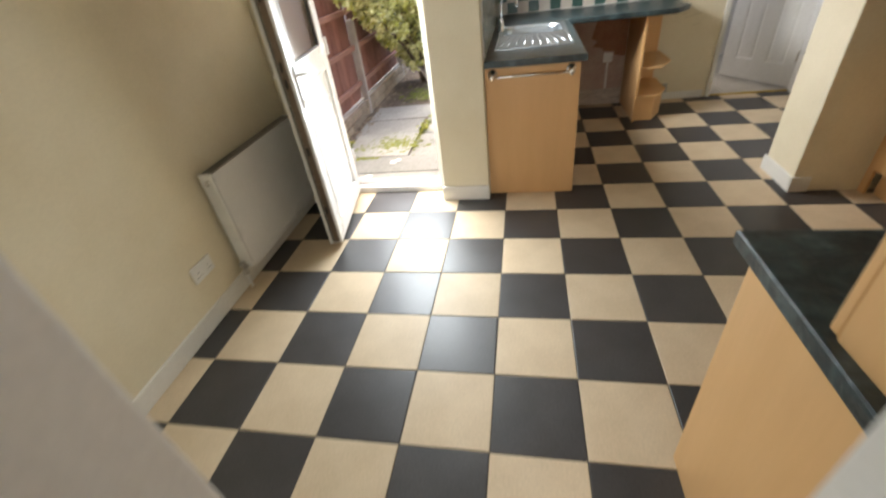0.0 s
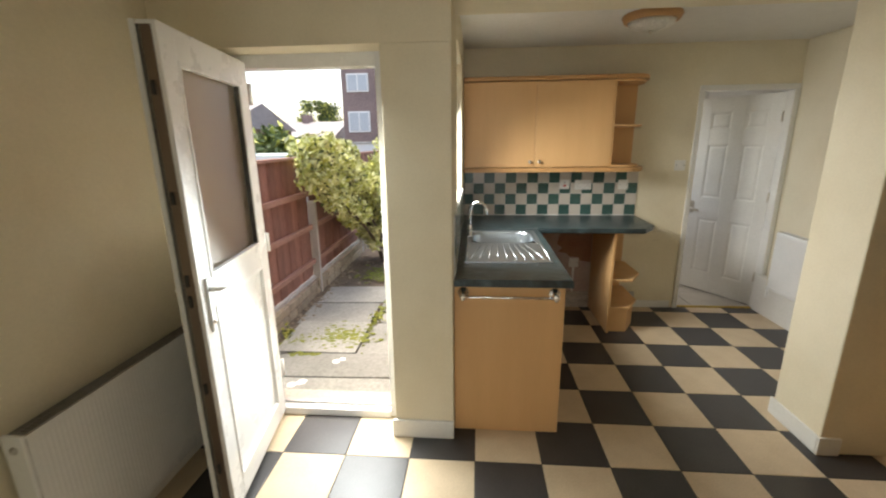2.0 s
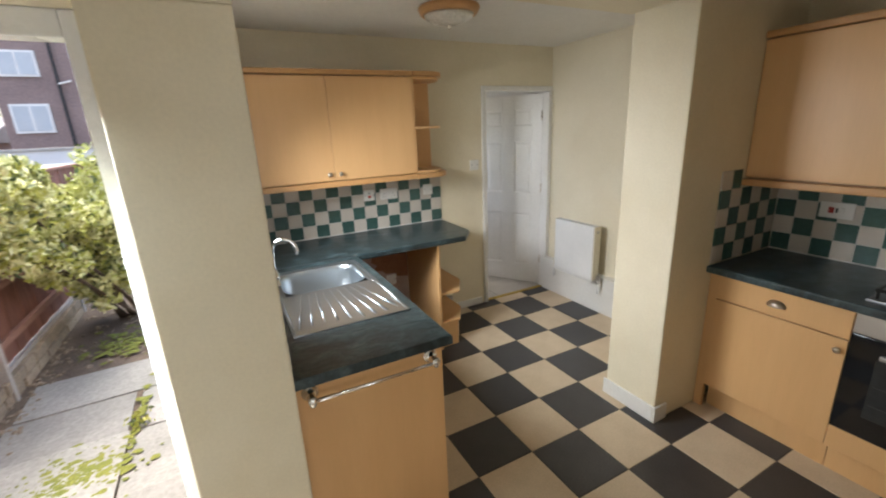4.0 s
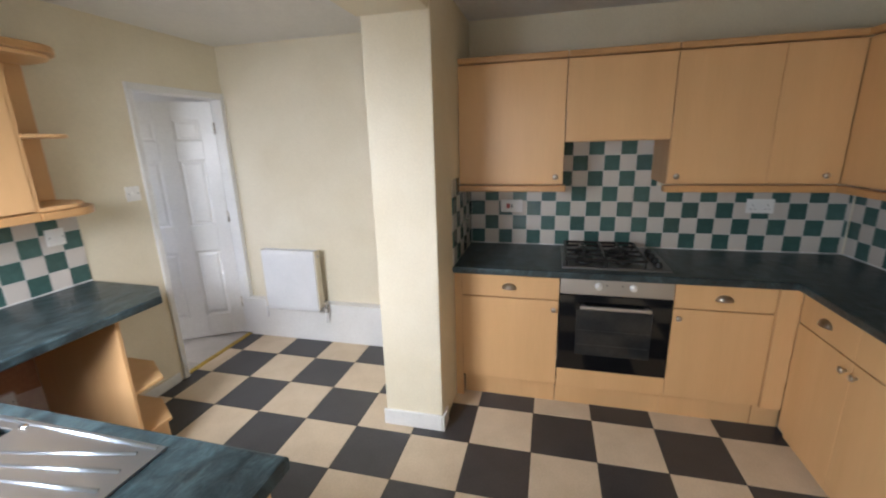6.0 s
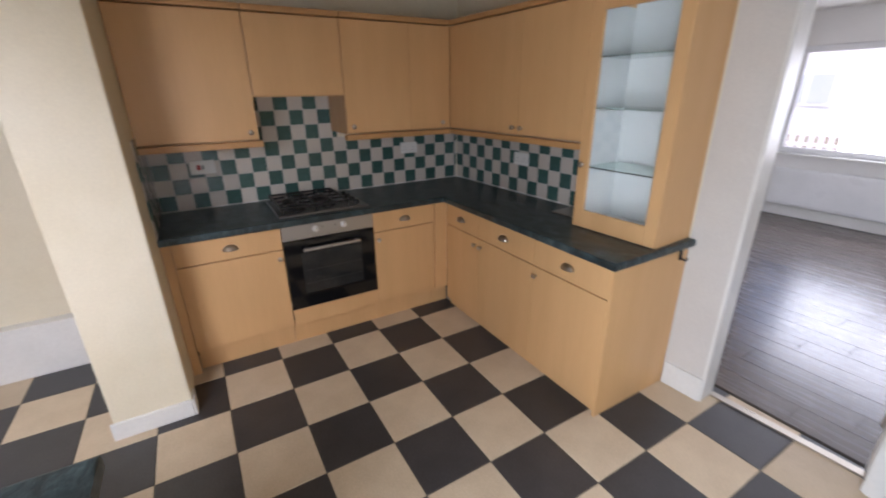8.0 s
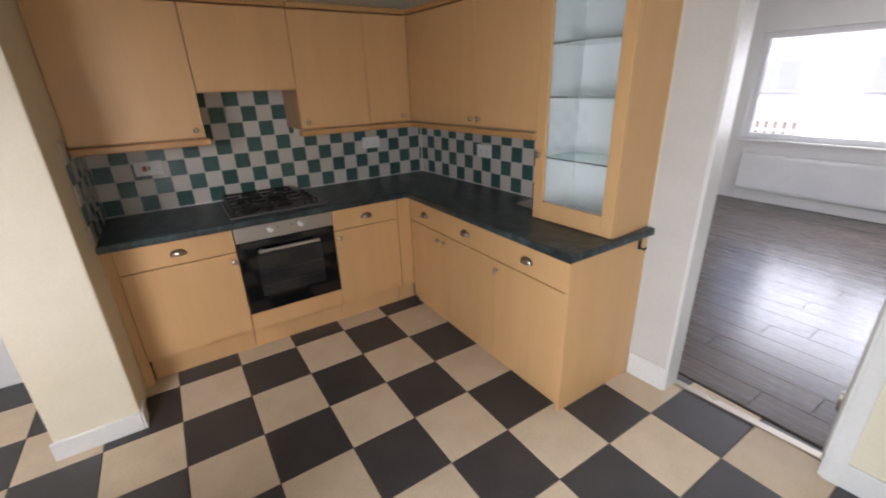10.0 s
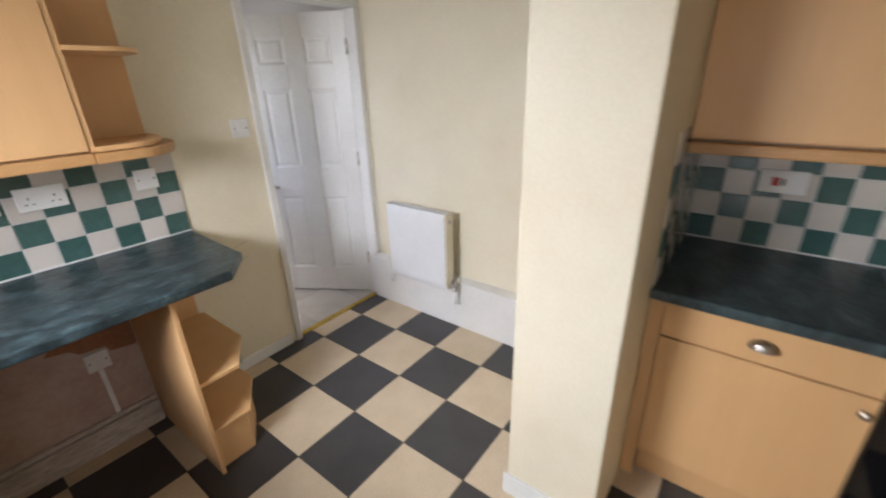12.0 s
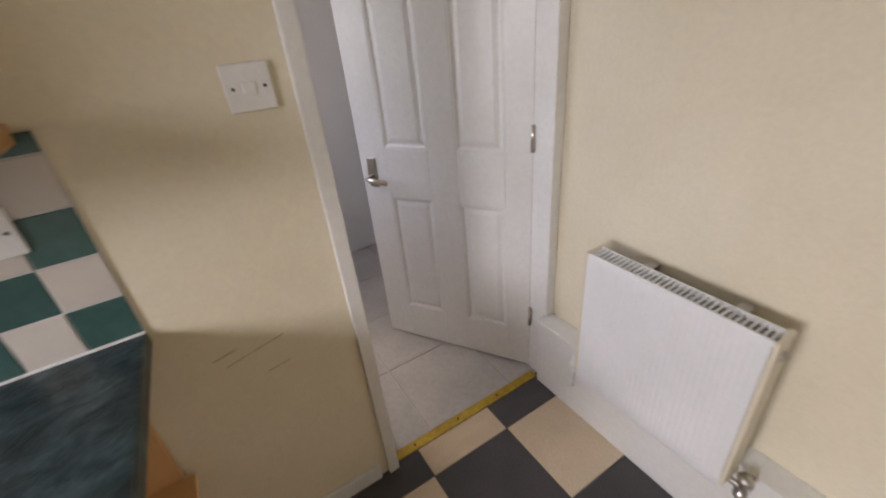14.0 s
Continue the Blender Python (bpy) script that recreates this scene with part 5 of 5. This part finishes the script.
house = thing("brick_house", (-5, 25, GZ), "tall brown brick house with white windows", "house")
part("wall", bx(-8.0, 2.0, 22.0, 30.0, GZ - 0.04, 7.2), brick_brown, house)
part("roof", prism([(22.0, 7.2), (30.0, 7.2), (26.0, 9.6)], -8.2, 2.2), slate, house, "", Matrix(((0, 0, 1, 0), (1, 0, 0, 0), (0, 1, 0, 0), (0, 0, 0, 1))))
for x in (-7.72, -4.4, -1.5):
    for z0, z1 in ((2.15, 3.2), (4.15, 5.05)):
        wd = part("window", bx(x, x + 1.15, 21.93, 22.02, z0, z1), gloss_white, house, "white framed window")
        part("pane", bx(x + 0.08, x + 0.54, 21.915, 21.93, z0 + 0.08, z1 - 0.08), sky_glass, wd)
        part("pane", bx(x + 0.61, x + 1.07, 21.915, 21.93, z0 + 0.08, z1 - 0.08), sky_glass, wd)
part("drainpipe", tube([(-6.1, 21.92, GZ), (-6.1, 21.92, 7.1)], 0.05, 8), slot_dark, house)
part("pipe", tube([(-6.1, 21.9, 3.9), (-5.7, 21.88, 4.0)], 0.035, 8), gloss_white, house)
for x0, y0, wid, ridge, lab in ((-26.0, 27.0, 15.5, 3.15, "terrace with a slate roof"), (-18.2, 17.0, 6.4, 3.55, "house with a dark pitched roof")):
    h = thing("terrace_house", (x0 + wid / 2, y0 + 3, GZ), lab, "house")
    part("wall", bx(x0, x0 + wid, y0, y0 + 7, GZ - 0.04, ridge - 1.2), brick_brown, h)
    rf = part("roof", prism([(y0 - 0.3, ridge - 1.25), (y0 + 7.3, ridge - 1.25), (y0 + 3.5, ridge)], x0 - 0.2, x0 + wid + 0.2), slate, h, "", Matrix(((0, 0, 1, 0), (1, 0, 0, 0), (0, 1, 0, 0), (0, 0, 0, 1))))
    part("chimney", bx(x0 + wid * 0.8, x0 + wid * 0.8 + 0.5, y0 + 3.1, y0 + 3.9, ridge - 0.3, ridge + 0.45), brick_brown, rf)


def tree(x, y, h, wid, seed):
    r = random.Random(seed)
    t = thing("tree", (x, y, GZ), "distant round-headed green tree", "tree", "distant trees")
    part("trunk", tube([(x, y, GZ - 0.04), (x + 0.1, y, h * 0.3), (x, y, h * 0.62)], 0.2, 8, None, [0.28, 0.2, 0.1]), bark, t)
    cl = []
    for k in range(26):
        a, q = r.uniform(0, 6.28), r.random()
        cl.append((x + wid * 0.5 * math.cos(a) * r.uniform(0.2, 1) * (1.1 - 0.5 * q), y + wid * 0.4 * math.sin(a) * r.uniform(0.2, 1), h * (0.42 + 0.5 * q), r.uniform(0.4, 0.75)))
        if k < 7:
            part("limb", tube([(x, y, h * 0.35), ((x + cl[-1][0]) / 2, (y + cl[-1][1]) / 2, h * 0.5), cl[-1][:3]], 0.06, 6, None, [0.1, 0.06, 0.02]), bark, t)
    bm = bmesh.new()
    leaves(bm, clump_points(r, cl, 2600), 0.16, r, 2)
    o = part("crown", bm, leaf_c, t)
    o.data.materials.append(leaf_a)


tree(-14.6, 36.0, 5.2, 4.2, 3)
tree(-7.0, 12.0, 1.75, 0.9, 4)

# ---- street side seen through the lounge window ----
th = thing("pale_house", (0, -22, GZ), "pale rendered house across the street", "house")
part("wall", bx(-8, 12, -24, -19, GZ - 0.04, 6.0), white_wall, th)
part("roof", bx(-8.3, 12.3, -24.3, -18.7, 6.0, 6.2), slate, th)
for x in (-5.5, -2.0, 1.5, 5.0, 8.5):
    for z in (0.9, 3.4):
        wd = part("window", bx(x, x + 1.7, -19.02, -18.95, z, z + 1.2), gloss_white, th)
        part("pane", bx(x + 0.1, x + 0.8, -18.95, -18.93, z + 0.1, z + 1.1), sky_glass, wd)
        part("pane", bx(x + 0.9, x + 1.6, -18.95, -18.93, z + 0.1, z + 1.1), sky_glass, wd)
gf = thing("garden_fence", (0, -12, GZ), "white picket fence in front of the house", "fence")
for k in range(60):
    x = -5.5 + 0.2 * k
    part("picket", prism([(x, GZ), (x + 0.11, GZ), (x + 0.11, 0.95), (x + 0.055, 1.02), (x, 0.95)], 11.98, 12.0), gloss_white, gf, "", Matrix(((1, 0, 0, 0), (0, 0, -1, 0), (0, 1, 0, 0), (0, 0, 0, 1))))
for z in (0.2, 0.7):
    part("rail", bx(-5.6, 6.6, -12.05, -12.01, z, z + 0.07), gloss_white, gf)


# ---- pieces of floors and walls ----
def chip(name, w, h, d, inset, m, plane):
    """A tile with eased edges, its face up (plane 'z') or outwards along y (plane 'y')."""
    a, b = w / 2, h / 2
    base = [(-a, -b), (a, -b), (a, b), (-a, b)]
    topp = [(x * (1 - inset / a), y * (1 - inset / b)) for x, y in base]
    v3 = [(x, y, -d) for x, y in base] + [(x, y, -inset * 0.6) for x, y in base] + [(x, y, 0) for x, y in topp]
    if plane == 'y':
        v3 = [(-x, z, y) for x, y, z in v3]
    fs = [(8, 9, 10, 11)] + [(k, (k + 1) % 4, 4 + (k + 1) % 4, 4 + k) for k in range(4)] + [(4 + k, 4 + (k + 1) % 4, 8 + (k + 1) % 4, 8 + k) for k in range(4)]
    me = bpy.data.meshes.new(name)
    me.from_pydata(v3, [], fs)
    me.materials.append(m)
    return me


def place(name, me, m, parent):
    o = new(name, me)
    o.parent = parent
    o.matrix_parent_inverse = W[parent].inverted()
    o.matrix_basis = m
    return o


floor = struct("floor", prism([(XL, -1.05), (XRE, -1.05), (XRE, YE + 0.03), (XA, YE + 0.03), (XA, 1.72), (XL, 1.72)], -0.06, -0.003), grout, "checkerboard floor of charcoal and cream tiles", "floor")
fd = chip("tile", T - 0.004, T - 0.004, 0.008, 0.0022, dark_tile, 'z')
fc = chip("tile", T - 0.004, T - 0.004, 0.008, 0.0022, cream_tile, 'z')
r = random.Random(2)
for i in range(-8, 5):
    for j in range(-4, 11):
        cx, cy = (i + 0.5) * T, (j + 0.5) * T
        if cy > 1.62 + T / 2 and cx < XA - T / 2:
            continue
        if j < -2 and i >= 0:
            continue
        me = fd if (i + j) % 2 == 0 else fc
        w, h, ox, oy = 1.0, 1.0, 0.0, 0.0
        if j == -4:
            y0 = -1.075
            h = (-1.0 - y0) / T
            oy = T * (1 - h) / 2
        if j == 10:
            h = (YE + 0.01 - 10 * T) / T
            oy = -T * (1 - h) / 2
        q = place("tile", me, pose(cx + ox + r.uniform(-0.0006, 0.0006), cy + oy + r.uniform(-0.0006, 0.0006), r.uniform(-0.0006, 0.0004), 0, 0, r.choice((0, 90, 180, 270)) + r.uniform(-0.1, 0.1) if h == 1 else 0), floor)
        if h != 1:
            q.scale = (1, h, 1)

P = 0.1
td = chip("tile", P - 0.003, P - 0.003, 0.007, 0.0016, wt_green, 'y')
tw = chip("tile", P - 0.003, P - 0.003, 0.007, 0.0016, wt_white, 'y')


def tiled(parent, m, cols, rows, odd, z0=TOP + 0.004, lo=None, hi=None, P=P, H=0.1, cut=1.0):
    """Checked wall tiles: m has x along the wall and y out of it; column c starts at c * P."""
    for c in cols:
        for k in rows:
            a, b = c * P, (c + 1) * P
            if lo is not None:
                a = max(a, lo)
            if hi is not None:
                b = min(b, hi)
            if b - a < 0.012:
                continue
            o = place("tile", td if (c + k + odd) % 2 == 0 else tw, m @ pose((a + b) / 2, 0.0085 + 0.0006 * math.sin(c * 7.1 + k * 3.3), z0 + (k + 0.5 * cut) * H), parent)
            o.scale = ((b - a - 0.003) / 0.097, 1, (H * cut - 0.003) / 0.097)


def grout_bed(parent, m, x0, x1, z0, z1):
    part("grout_bed", bx(x0, x1, 0.0005, 0.006, z0, z1), wt_grout, parent, "", m)


mb = pose(0.44, YE, 0, 0, 0, 180)
tiled(wall_back, mb, range(0, 16), range(0, 4), 0, TOPE + 0.002, hi=1.553, P=0.098, H=0.098)
tiled(wall_back, mb, range(0, 1), range(4, 5), 0, TOPE + 0.002, P=0.098, H=0.098, cut=0.38)
grout_bed(wall_back, mb, 0.0, 1.553, TOPE, TOPE + 0.395)
mr = pose(XR, 1.486, 0, 0, 0, 90)
tiled(wall_right, mr, range(-24, 1), range(0, 4), 1, lo=-2.232, hi=0.002, P=0.0962)
tiled(wall_right, mr, range(-13, -6), range(4, 7), 1, lo=-1.19, P=0.0962)
grout_bed(wall_right, mr, -2.235, 0.003, TOP, TOP + 0.405)
grout_bed(wall_right, mr, -1.19, -0.57, TOP + 0.405, TOP + 0.705)
tiled(wall_lounge, SK, range(-16, 0), range(0, 4), 0, lo=-1.565, hi=-0.012, P=0.0983)
grout_bed(wall_lounge, SK, -1.565, -0.011, TOP, TOP + 0.405)
nib = [o for o in bpy.data.objects if o.name == "wall_nib"][0]
mn = pose(XR, YN, 0, 0, 0, 180)
tiled(nib, mn, range(0, 7), range(0, 4), 0, lo=0.012, hi=0.60)
tiled(nib, mn, range(4, 7), range(4, 5), 0, lo=0.415, hi=0.60)
ms = pose(XA, YE, 0, 0, 0, -90)
tiled(wall_sink, ms, range(0, 19), range(0, 3), 1, TOPE + 0.004, lo=0.012, hi=1.85)
grout_bed(wall_sink, ms, 0.01, 1.86, TOPE, TOPE + 0.300)
for nm, m, L in (("caulk", mb @ pose(0, 0, TOPE - TOP), 1.55), ("caulk", mr @ pose(-2.23, 0, 0), 2.23), ("caulk", SK @ pose(-1.565, 0, 0), 1.55)):
    struct("trim_" + nm, bx(0, L, 0.006, 0.0135, TOP + 0.0005, TOP + 0.006, 0.002), plastic_white, "white sealant bead along the worktop", "sealant", m)

lt = chip("tile", 0.40, 0.40, 0.006, 0.0015, lobby_tile, 'z')
for i in range(0, 5):
    for j in range(0, 5):
        place("tile", lt, pose(0.35 + 0.13 + i * 0.404, 3.69 + j * 0.404, -0.001) @ pose(0, 0, 0), floor_lobby)
pk = chip("plank", 1.26, 0.192, 0.006, 0.0012, laminate, 'z')
r = random.Random(7)
for j in range(23):
    off = r.uniform(0, 1.2)
    for i in range(-1, 5):
        x = -3.2 + off + i * 1.264
        a, b = max(x - 0.63, -3.2), min(x + 0.63, 2.05)
        if b - a > 0.05 and -1.20 - j * 0.194 > -5.28:
            q = place("plank", pk, pose((a + b) / 2, -1.20 - j * 0.194, -0.003), floor_lounge)
            q.scale = ((b - a) / 1.26, 1, 1)
